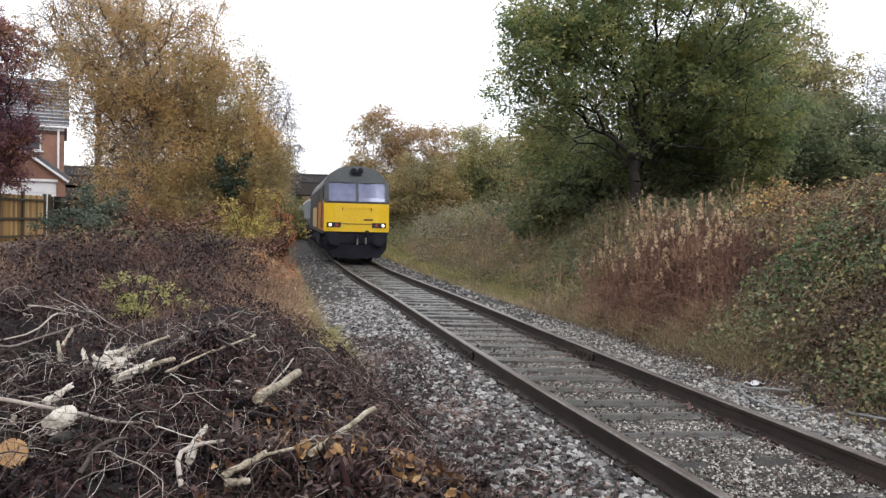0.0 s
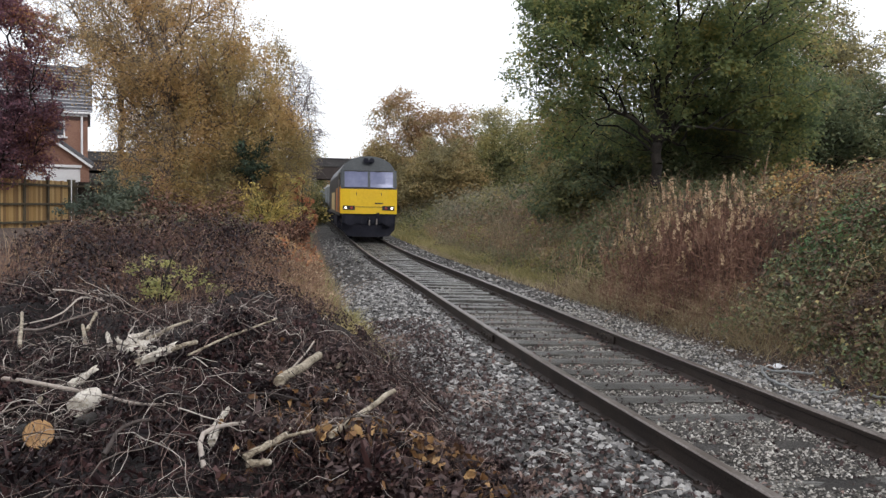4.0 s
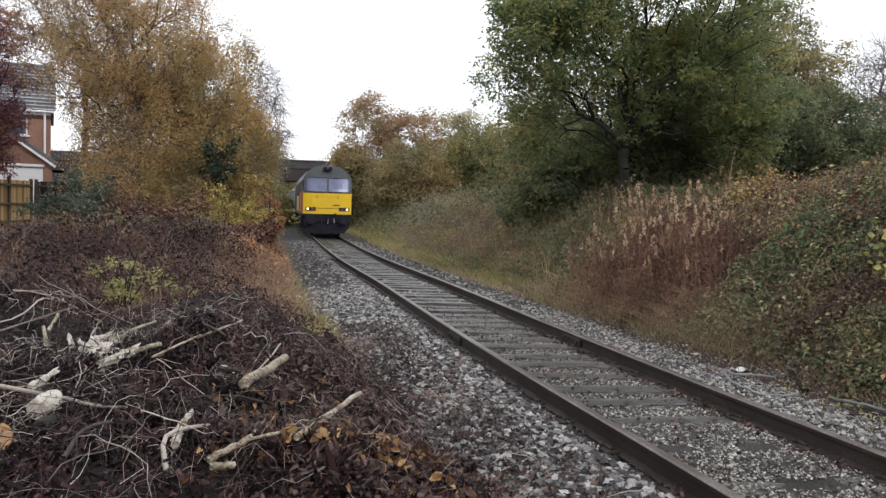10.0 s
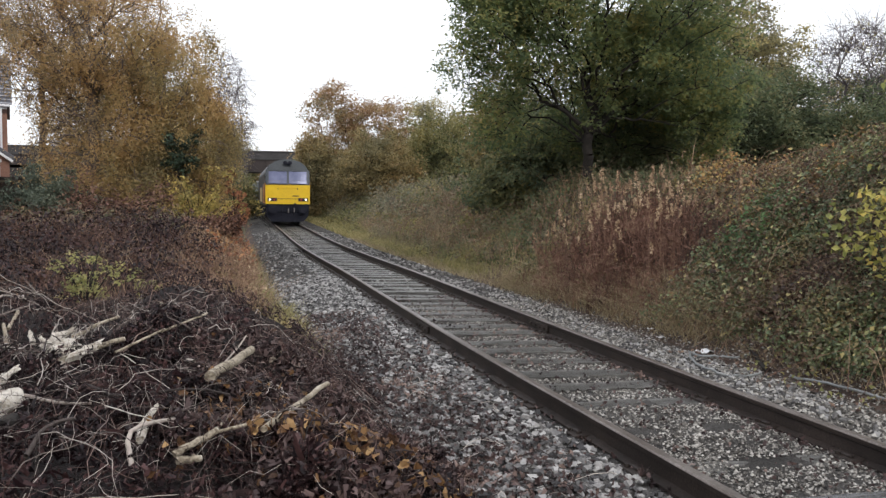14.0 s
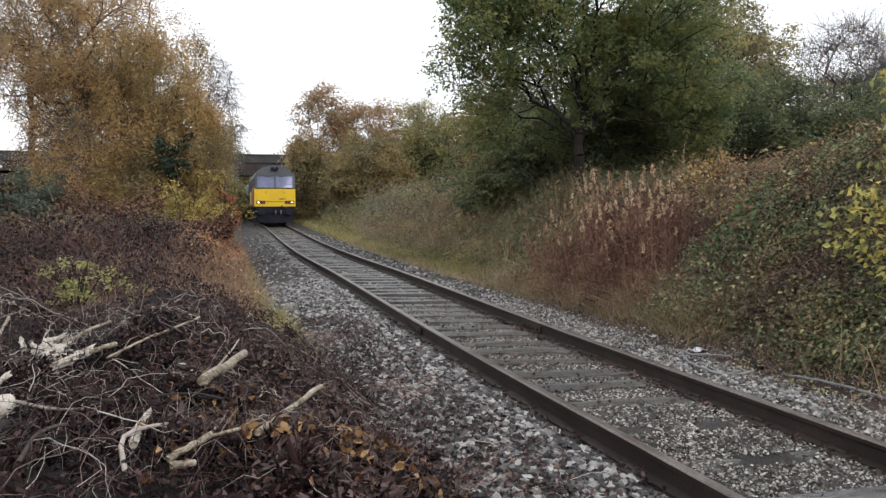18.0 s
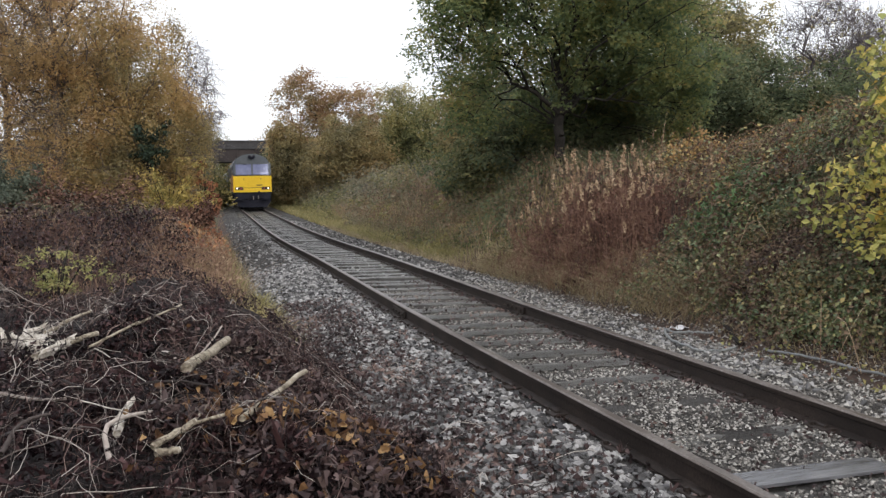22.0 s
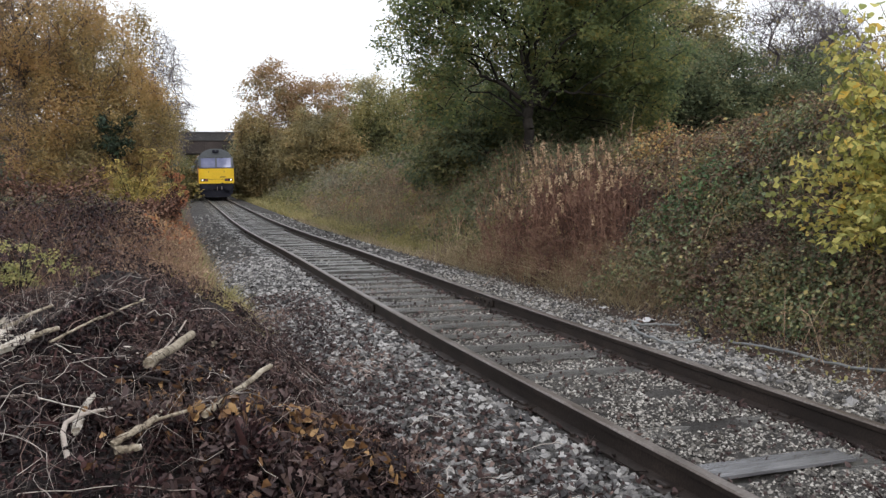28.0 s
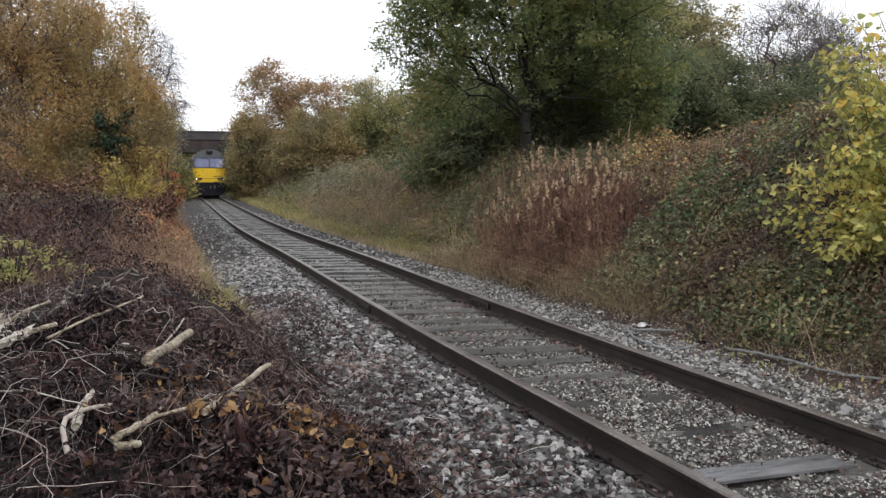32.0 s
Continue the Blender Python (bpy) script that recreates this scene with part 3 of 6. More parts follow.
ALONG = np.concatenate([np.arange(-12, 45, 0.4), np.arange(45, 210, 2.0)])
for side in (-1, 1):
    c = 0.7525 * side
    web = [(c - 0.07, -0.159), (c - 0.07, -0.147), (c - 0.012, -0.13), (c - 0.009, -0.05), (c - 0.033, -0.038), (c - 0.035, -0.012),
           (c + 0.035, -0.012), (c + 0.033, -0.038), (c + 0.009, -0.05), (c + 0.012, -0.13), (c + 0.07, -0.147), (c + 0.07, -0.159)]
    rail = part("rail", fast_mesh("rail", *sweep(web, ALONG)), "rail", track)
    head = [(c - 0.0352, -0.013), (c - 0.0352, -0.009), (c - 0.026, 0.0), (c + 0.026, 0.0), (c + 0.0352, -0.009), (c + 0.0352, -0.013)]
    part("rail_head", fast_mesh("rail_head", *sweep(head, ALONG)), "rail_head", rail, "worn rail head")
    for y0 in (9.95, -6.4, 28.2, 46.6):
        for inner in (-1, 1):
            plate = part("fishplate", box(0.022, 0.62, 0.085, 0, 0, 0, 0.006), "rail", track, m=line_pose(y0) @ pose(c + inner * 0.03, 0, -0.085))
            for k in range(4):
                part("bolt", drum(0.015, 0.03, "X", 0, 0, 0, 6), "rail", plate, m=pose(inner * 0.015, -0.23 + 0.153 * k, 0))

rng = np.random.default_rng(3)
SLEEPERS = [3.6 - 0.84 * k for k in range(9, -1, -1)] + [4.44, 5.27, 6.08, 6.7, 7.33, 7.95, 8.52, 9.08] + [9.75 + 0.635 * k for k in range(150)]
sleeper_meshes = []
for k in range(5):
    bm = box(2.5, 0.25, 0.13, 0, 0, 0)
    bmesh.ops.subdivide_edges(bm, edges=[e for e in bm.edges if abs(e.verts[0].co.x - e.verts[1].co.x) > 1], cuts=9)
    for v in bm.verts:
        v.co += Vector((rng.normal(0, 0.008), rng.normal(0, 0.007), rng.normal(0, 0.004)))
    me = bpy.data.meshes.new("sleeper")
    bm.to_mesh(me), bm.free()
    me.materials.append(M["sleeper"])
    sleeper_meshes.append(me)
chair_mesh = bpy.data.meshes.new("rail_chair")
bm = box(0.3, 0.19, 0.025, 0, 0, 0, 0.008)
for s in (-1, 1):
    box(0.04, 0.1, 0.03, s * 0.085, 0, 0.015, 0.01, bm)
    drum(0.016, 0.03, "Z", s * 0.125, 0.04, 0.02, 6, bm=bm)
bm.to_mesh(chair_mesh), bm.free()
chair_mesh.materials.append(M["rail"])
for k, y0 in enumerate(SLEEPERS):
    near = 0 < y0 < 30
    s = put("sleeper", sleeper_meshes[k % 5], "sleeper", track, m=line_pose(y0 + rng.normal(0, 0.02), -0.21 + (0.002 if y0 > 6.4 else -0.004) + rng.normal(0, 0.006)) @ pose(rng.normal(0, 0.04), 0, 0, 0, 0, rng.normal(0, 0.8)))
    if near:
        for side in (-1, 1):
            put("rail_chair", chair_mesh, "rail", track, m=line_pose(y0, -0.143) @ pose(0.7525 * side, 0, 0))

# ballast: the bed, then loose stones
ballast = thing("ballast", Matrix(), "bed of loose grey crushed stone round the sleepers", "ballast", kind="structure")
bus = np.array([-2.6, -2.3, -2.0, -1.7, -1.4, -1.1, -0.92, -0.8, -0.7, -0.6, -0.3, 0, 0.3, 0.6, 0.7, 0.8, 0.92, 1.1, 1.4, 1.75, 2.2, 2.8])
bz = np.array([-0.46, -0.31, -0.25, -0.2, -0.16, -0.15, -0.162, -0.172, -0.172, -0.158, -0.152, -0.15, -0.152, -0.158, -0.172, -0.172, -0.162, -0.145, -0.175, -0.21, -0.255, -0.42])


def bed_z(u, y=0.0):
    """Height of the stone: it lies lower between the sleepers farther off, where they stand clear."""
    return np.interp(u, bus, bz) - 0.026 * ease((np.asarray(y, float) - 5.6) / 1.6) * (np.abs(u) < 0.75)


bed_y = np.concatenate([np.arange(-10, 40, 0.25), np.arange(40, 206, 1.5)])
bv = on_line(bus[None], bed_y[:, None], bed_z(bus[None], bed_y[:, None]) + 0.01 * ripple(bus[None] * 1.0, bed_y[:, None], 0.3)).reshape(-1, 3)
i = np.arange(len(bus) - 1)[None] + np.arange(len(bed_y) - 1)[:, None] * len(bus)
bf = np.stack([i, i + 1, i + 1 + len(bus), i + len(bus)], -1).reshape(-1, 4)
part("ballast_bed", fast_mesh("ballast_bed", bv, bf, True), "ballast_bed", ballast)

CUBE = np.array([[x, y, z] for z in (-1, 1) for y in (-1, 1) for x in (-1, 1)], float) / 2
CUBE_F = np.array([[0, 2, 3, 1], [4, 5, 7, 6], [0, 1, 5, 4], [2, 6, 7, 3], [0, 4, 6, 2], [1, 3, 7, 5]])


def stones(rng, places, size):
    n = len(places)
    q = rng.normal(size=(n, 4))
    q /= np.linalg.norm(q, axis=1, keepdims=True)
    w, x, y, z = q.T
    R = np.stack([np.stack([1 - 2 * (y * y + z * z), 2 * (x * y - z * w), 2 * (x * z + y * w)], -1),
                  np.stack([2 * (x * y + z * w), 1 - 2 * (x * x + z * z), 2 * (y * z - x * w)], -1),
                  np.stack([2 * (x * z - y * w), 2 * (y * z + x * w), 1 - 2 * (x * x + y * y)], -1)], 1)
    v = CUBE[None] * (1 + rng.uniform(-0.35, 0.35, (n, 8, 3))) * rng.uniform(0.55, 1.0, (n, 1, 3))
    v[:, 4:] *= np.array([0.6, 0.75, 1.0])
    v = np.einsum("nij,nkj->nki", R, v) * (size * rng.uniform(0.6, 1.4, n))[:, None, None]
    v[:, :, 2] *= 0.75
    return (v + places[:, None]).reshape(-1, 3), (CUBE_F[None] + 8 * np.arange(n)[:, None, None]).reshape(-1, 4)


def chips(rng, places, size):
    """Small pointed gravel chips lying on the bed."""
    n = len(places)
    a = rng.uniform(0, 6.28, n)[:, None] + np.arange(4) * 1.57 + rng.normal(0, 0.3, (n, 4))
    s = size * rng.uniform(0.45, 1.3, (n, 1))
    r = s * rng.uniform(0.45, 0.8, (n, 4))
    foot = np.stack([np.cos(a) * r, np.sin(a) * r, s * rng.uniform(-0.35, 0.15, (n, 4))], -1)
    tip = np.concatenate([rng.normal(0, 0.3, (n, 2)) * s, s * rng.uniform(0.25, 0.6, (n, 1))], 1)
    v = np.concatenate([foot, tip[:, None]], 1) + places[:, None]
    return v.reshape(-1, 3), (np.array([[0, 1, 4], [1, 2, 4], [2, 3, 4], [3, 0, 4]])[None] + 5 * np.arange(n)[:, None, None]).reshape(-1, 3)


def strewn(n, u0, u1, y0, y1, power=1.6):
    u = rng.uniform(u0, u1, n)
    y = y0 + (y1 - y0) * rng.uniform(0, 1, n) ** power
    gap = np.abs(y[:, None] - np.array(SLEEPERS)[None, :75]).min(1)
    bare = (gap < np.where(y > 5.8, 0.12, 0.1)) & (ripple(u * 2, y, 0.55) > np.where(y > 5.8, -0.62, -0.25)) & (np.abs(u) < 0.7)
    bare |= np.abs(np.abs(u) - 0.7525) < 0.085
    u, y = u[~bare], y[~bare]
    return on_line(u, y, bed_z(u, y) + rng.uniform(-0.012, 0.02, len(u)))


loose = joined(stones(rng, strewn(12500, -2.3, -0.86, 1.6, 18), 0.046), stones(rng, strewn(2600, 0.86, 2.2, 6.0, 18), 0.042),
               stones(rng, strewn(3600, -2.2, 2.2, 15, 45, 1.2), 0.06), stones(rng, strewn(4600, -2.4, 2.4, -8, 2.4, 0.6), 0.045))
tagged(part("stone", fast_mesh("loose_stones", *loose), "stone", ballast), kind="stuff")
fine = joined(chips(rng, strewn(46000, -0.68, 0.68, 2.0, 13), 0.0185), chips(rng, strewn(22000, 0.86, 2.8, 2.4, 14), 0.031))
tagged(part("gravel", fast_mesh("fine_gravel", *fine), "gravel", ballast, "fine tan-grey gravel"), kind="stuff")
# gravel and bits of stalk along the foot of the bank
x, y = rng.uniform(1.95, 3.0, 14000), 3.2 + 13 * rng.uniform(0, 1, 14000) ** 1.4
x = x + line_x(y)
verge = chips(rng, np.stack([x, y, land(x, y) + rng.uniform(-0.005, 0.015, len(x))], 1), 0.026)
tagged(part("verge_gravel", fast_mesh("verge_gravel", *verge), "gravel", ballast, "fine gravel at the foot of the bank"), kind="stuff")
stone_kinds = []
for k in range(6):
    v, f = stones(rng, np.zeros((1, 3)), 0.055)
    me = fast_mesh("stone", v, f)
    me.materials.append(M["stone_piece"])
    stone_kinds.append(me)
for k in range(260):
    u, y = (rng.uniform(-2.1, -1.3), rng.uniform(1.8, 6.5)) if k % 4 else (rng.uniform(1.3, 1.6), rng.uniform(3, 8))
    p = on_line(u, y, float(bed_z(u)))
    put("stone", stone_kinds[k % 6], "stone_piece", ballast, m=pose(p[0], p[1], p[2] + 0.012, *rng.uniform(0, 360, 3)))

# slate-grey board lying between the rails
board = put("board", box(1.05, 0.2, 0.022, 0, 0, 0, 0.004), "plank", m=line_pose(3.66, -0.119) @ pose(-0.12, 0, 0, 0, 0, 1))
tagged(board, "wet grey plank laid between the rails", "plank")


# ---- trees ----
def tree(name, base, trunk_h, blobs, nodes, leaf_n, leaf_len, leaf_mat, bark, seed, label, r0=0.2, clump=0.45, leaf_w=0.6, droop=0.0, stems=1, twigs=0, bare=0.0, limb=0.5, knots=2, spray=0.2):
    """A tree whose limbs grow to points spread through the blobs (x, y, z, rx, ry, rz from the base); leaves gather in sprays round the outer points."""
    rng = np.random.default_rng(seed)
    pts, lead = [], []
    for s in range(stems):
        lean = rng.normal(0, 0.12, 2) * (stems > 1)
        for k in range(7):
            h = trunk_h * k / 6
            pts.append((lean[0] * h + 0.04 * trunk_h * rng.normal() * (k > 0) * 0.3 + (s - (stems - 1) / 2) * 0.25, lean[1] * h + 0.03 * rng.normal(), h - 0.15 * (k == 0)))
            lead.append(-1 if k == 0 else len(pts) - 2)
    trunk_n = len(pts)
    vol = np.array([b[3] * b[4] * b[5] for b in blobs])
    cloud = []
    while len(cloud) < nodes:
        b = blobs[rng.choice(len(blobs), p=vol / vol.sum())]
        d = rng.normal(size=3)
        d *= rng.uniform(0.15, 1) ** 0.45 / np.linalg.norm(d)
        d *= 1 + 0.13 * math.sin(5 * d[0] + seed) + 0.1 * math.sin(7 * d[2] + 2 * seed)
        cloud.append(np.array(b[:3]) + d * np.array(b[3:]))
    start = np.array(pts[min(4, trunk_n - 1)])
    cloud.sort(key=lambda p: np.linalg.norm(p - start))
    P = np.zeros((trunk_n + nodes, 3))
    P[:trunk_n] = pts
    D = np.zeros(len(P))
    D[:trunk_n] = np.linalg.norm(P[:trunk_n] - start, axis=1) * 0.5
    for k, p in enumerate(cloud):
        i = trunk_n + k
        d = np.linalg.norm(P[:i] - p, axis=1)
        cost = d + limb * D[:i] + 0.6 * np.maximum(0, P[:i, 2] - p[2])
        for s in range(stems):
            cost[s * 7:s * 7 + 3] += 9
        j = int(np.argmin(cost))
        lead.append(j)
        P[i], D[i] = p, D[j] + d[j]
    count = np.ones(len(P))
    for i in range(len(P) - 1, -1, -1):
        if lead[i] >= 0:
            count[lead[i]] += count[i]
    R = r0 * (count / count[0]) ** 0.52 + 0.004
    for s in range(stems):
        R[s * 7] *= 1.25
    paths = []
    for i in range(len(P)):
        j = lead[i]
        if j >= 0:
            d = np.linalg.norm(P[i] - P[j])
            m1 = P[j] * 0.65 + P[i] * 0.35 + rng.normal(0, 0.05, 3) * d + (0, 0, 0.08 * d)
            m2 = P[j] * 0.3 + P[i] * 0.7 + rng.normal(0, 0.05, 3) * d + (0, 0, 0.08 * d)
            r = min(R[j], R[i] * 1.5)
            paths.append((np.array([P[j], m1, m2, P[i]]), [r, 0.6 * r + 0.4 * R[i], 0.3 * r + 0.7 * R[i], R[i]]))
    if twigs:
        ends = P[trunk_n:][rng.choice(nodes, twigs)]
        for e in ends:
            d = rng.normal(size=3) * 0.7 + (0, 0, 0.35 - 1.1 * droop)
            d *= clump * rng.uniform(0.8, 2.2) / np.linalg.norm(d)
            paths.append((np.array([e, e + d * 0.5 + rng.normal(0, 0.04, 3), e + d + (0, 0, -0.25 * droop)]), [0.008, 0.006, 0.003]))
    ob = thing(name, pose(*base), label, "tree")
    part("trunk", fast_mesh("trunk", *tubes(paths, 4 if base[1] > 34 or twigs > 600 else 5), smooth=True), bark, ob, "trunk and limbs")
    if leaf_n:
        outer = np.where(count[trunk_n:] <= 6)[0] + trunk_n
        outer = outer[rng.uniform(size=len(outer)) >= bare]
        ends = np.repeat(P[outer], knots, 0)
        ends = ends + unit(rng.normal(size=ends.shape)) * clump * rng.uniform(0.2, 1.15, (len(ends), 1))
        ends[:, 2] -= np.abs(rng.normal(0, droop * clump, len(ends)))
        lv = sprays(rng, ends, max(3, leaf_n // len(ends)), spray, 1.5 if droop else 0.55, leaf_len, leaf_len * leaf_w, 0.35 if droop else 0.8, droop, True)
        part("crown", fast_mesh("crown", *lv), leaf_mat, ob, "crown of leaves")
    return ob


def at_land(x, y, dz=0.0):
    return (x, y, float(land(x, y)) + dz)


tree("oak_tree", at_land(5.9, 19.0, -0.2), 1.7, [(-1.8, 0, 3.7, 1.6, 2.2, 1.5), (2.3, 0.2, 3.4, 1.8, 2.4, 1.7), (0.65, 0, 5.6, 2.8, 2.8, 2.6), (-2.1, 0.5, 2.2, 1.0, 1.3, 1.0), (2.9, 0.3, 2.0, 1.3, 1.5, 1.0), (0.5, 1.6, 2.2, 2.4, 0.9, 1.3), (1.5, 0.8, 3.2, 2.1, 1.8, 1.6), (2.3, -0.9, 2.2, 1.2, 0.8, 0.7), (-1.2, 0.6, 4.7, 1.4, 1.6, 1.3), (-2.4, 0, 4.7, 1.1, 1.5, 1.2), (0.2, -0.9, 3.4, 1.4, 0.9, 1.0), (0.4, -0.5, 2.4, 1.5, 0.7, 0.6)],
     1100, 98000, 0.105, "oak_leaf", "bark", 5, "broad oak with dense green leaves turning yellow on the bank", 0.125, 0.4, 0.64, knots=5, spray=0.2)
tree("birch_tree", at_land(-6.0, 26.5, -0.6), 5.0, [(0.35, 0, 2.9, 2.0, 2.0, 2.6), (0.1, 0, 6.1, 2.2, 2, 2.6), (-0.9, 0.5, 5.6, 1.6, 1.6, 2.2)],
     680, 60000, 0.064, "birch_leaf", "birch_bark", 11, "tall birch with thin bronze autumn leaves", 0.19, 0.3, 0.7, droop=0.5, twigs=900, bare=0.18, knots=3, spray=0.16)
tree("birch_tree", at_land(-3.9, 26.0, -0.6), 4.0, [(0, 0, 2.4, 1.9, 2.0, 2.4), (0.0, 0, 4.7, 1.6, 1.8, 1.9), (-0.6, 0, 1.2, 1.9, 1.5, 1.3), (0.9, 0, 2.6, 1.3, 1.5, 1.6)],
     700, 74000, 0.067, "gold_leaf", "birch_bark", 12, "bushy birch with bronze and golden autumn leaves", 0.13, 0.28, 0.7, droop=0.4, twigs=500, knots=3, spray=0.17)
tree("birch_tree", at_land(-7.6, 28.5, -0.1), 5.0, [(-0.2, 0, 6.4, 2.1, 1.8, 2.5), (0.7, 0, 3.7, 1.1, 1.2, 1.9)],
     460, 13500, 0.068, "birch_leaf", "birch_bark", 13, "half-bare birch with pale twigs and few yellow leaves", 0.1, 0.35, 0.7, droop=0.5, twigs=1800, knots=2, spray=0.17)
tree("thicket_tree", at_land(-5.2, 31.0, -0.1), 3.0, [(0, 0, 3.0, 2.6, 1.4, 2.6), (0.3, 0, 5.0, 2.0, 1.2, 1.8)], 320, 22000, 0.11, "ochre_leaf", "bark", 16, "ochre thicket tree behind the birches", 0.1, 0.35, spray=0.25)
tree("bare_tree", at_land(-1.9, 44, -0.1), 3.5, [(0.4, 0, 5.6, 1.3, 1.2, 2.8), (0.6, 0, 3.4, 1.0, 1, 1.6)], 260, 2500, 0.08, "grey_leaf", "grey_twig", 14, "slender leafless tree with drooping grey twigs", 0.08, 0.5, droop=0.6, twigs=1800)
tree("maroon_tree", at_land(-12.2, 31.5, -0.1), 1.8, [(0.3, 0, 5.2, 2.0, 1.6, 3.6), (0.45, 0, 3.2, 1.8, 1.6, 1.8)], 620, 62000, 0.1, "maroon_leaf", "bark", 15, "garden tree with dark red and orange leaves", 0.12, 0.34, knots=3, spray=0.2)

# woods behind and along the bank

def wood(name, x, y, h, w, mat, n, seed, label):
    """A tree of the woods behind and along the bank."""
    tree(name, at_land(x, y, -0.2), h * 0.4, [(0, 0, h * 0.62, w * 0.9, w, h * 0.38), (w * 0.35, 0, h * 0.36, w * 0.8, w * 0.8, h * 0.36), (-w * 0.4, 0, h * 0.3, w * 0.75, w * 0.8, h * 0.3)],
         330 if y < 40 else 260, int(n * 1.15), 0.075 + 0.0016 * y, mat, "bark", seed, label, 0.12, 0.26 + 0.005 * y, 0.68, twigs=120, knots=3, spray=0.17 + 0.004 * y)


wood("autumn_tree", 8.9, 76, 11.9, 3.3, "rust_leaf", 22000, 21, "rust-coloured autumn tree above the cutting")
wood("autumn_tree", 6.9, 73, 7.8, 2.0, "ochre_leaf", 14000, 46, "ochre tree beside the bridge")
wood("autumn_tree", 12.8, 74, 9.2, 3.4, "rust_leaf", 22000, 22, "orange and brown autumn tree above the cutting")
wood("autumn_tree", 10.2, 64, 5.2, 3.0, "ochre_leaf", 18000, 23, "low golden and olive tree on the bank")
wood("field_tree", 15.6, 66, 6.6, 3.2, "olive_leaf", 20000, 44, "yellow and olive tree above the cutting")
wood("field_tree", 18.4, 77, 9.4, 3.2, "grey_leaf", 18000, 24, "grey tree turning bare behind the bank")
wood("field_tree", 21.5, 66, 8.0, 3.4, "rust_leaf", 14000, 47, "brown and orange tree behind the bank")
wood("field_tree", 13.4, 47, 5.8, 2.3, "olive_leaf", 18000, 25, "yellowing tree on the grassy bank")
wood("field_tree", 10.2, 35, 5.7, 1.9, "ochre_leaf", 17000, 26, "ochre thicket tree on the bank")
wood("field_tree", 6.6, 24.0, 2.7, 1.5, "olive_leaf", 20000, 48, "olive thicket tree under the oak")
wood("field_tree", 8.6, 28, 3.4, 1.8, "olive_leaf", 16000, 27, "light green shrubby tree on the bank")
wood("field_tree", 10.4, 24.5, 6.4, 2.8, "dark_leaf", 26000, 28, "dark green tree behind the oak")
wood("field_tree", 8.0, 22.6, 3.0, 2.4, "dark_leaf", 30000, 43, "dark green thicket under the oak")
wood("field_tree", 14.9, 27, 8.2, 2.8, "grey_leaf", 36000, 29, "thinning grey-green tree behind the bank")
wood("field_tree", 12.6, 22.5, 4.0, 2.6, "dark_leaf", 36000, 30, "dark shaded tree behind the bank")
wood("field_tree", 20.0, 26, 4.9, 2.6, "grey_leaf", 26000, 31, "grey-green tree with thin yellow top")
wood("field_tree", 17.5, 29, 6.9, 2.2, "grey_leaf", 34000, 49, "grey tree turning yellow at its top behind the bank")
wood("field_tree", 16.6, 21, 3.3, 2.4, "dark_leaf", 26000, 32, "dark green tree at the top of the bank")
wood("field_tree", 20.4, 20.0, 4.7, 2.0, "rust_leaf", 16000, 36, "brown autumn tree at the top of the bank")
wood("field_tree", 8.6, 95, 6.0, 2.0, "dark_leaf", 12000, 33, "green tree beside the bridge")
wood("field_tree", -0.4, 84, 4.0, 1.9, "olive_leaf", 10000, 34, "greenish tree beside the bridge")
wood("field_tree", 3.4, 128, 9.0, 4.0, "olive_leaf", 16000, 38, "far olive tree seen under the bridge")
wood("field_tree", 9.5, 124, 8.0, 4.0, "rust_leaf", 14000, 39, "far brown tree seen under the bridge")
wood("field_tree", -3.0, 122, 8.0, 4.0, "olive_leaf", 14000, 40, "far green tree seen beside the bridge")
wood("field_tree", 0.4, 72, 3.2, 1.4, "olive_leaf", 10000, 42, "low green bush beside the line")
wood("field_tree", -4.0, 62, 6.0, 2.4, "rust_leaf", 14000, 35, "brown autumn tree beyond the birches")
wood("field_tree", -9.0, 56, 4.6, 2.6, "grey_leaf", 14000, 37, "grey thinning tree beyond the garden fence")
tree("bare_tree", at_land(18.6, 24.0, -0.1), 2.2, [(0, 0, 4.5, 1.8, 2, 1.7), (1.5, 0, 3.8, 1.5, 1.6, 1.6)], 300, 900, 0.1, "grey_leaf", "grey_twig", 41, "leafless tree with fine grey-purple twigs", 0.1, 0.5, twigs=2400)

# ---- heap of felled brushwood ----
rng = np.random.default_rng(8)


def heap_z(x, y):
    return land(x, y) + pile_z(x, y)


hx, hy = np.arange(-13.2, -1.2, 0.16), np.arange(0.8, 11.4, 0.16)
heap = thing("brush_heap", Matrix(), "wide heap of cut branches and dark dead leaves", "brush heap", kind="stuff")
# near-black sheet: shade in the gaps between leaves and twigs is its colour
part("litter", fast_mesh("litter", *sheet(hx, hy, lambda x, y: heap_z(x, y) - 0.1), smooth=True), "gap_shade", heap)


def on_heap(n, x0, x1, y0, y1, up=0.0, power=1.0):
    x, y = rng.uniform(x0, x1, n), y0 + (y1 - y0) * rng.uniform(0, 1, n) ** power
    return np.stack([x, y, heap_z(x, y) + up], 1)


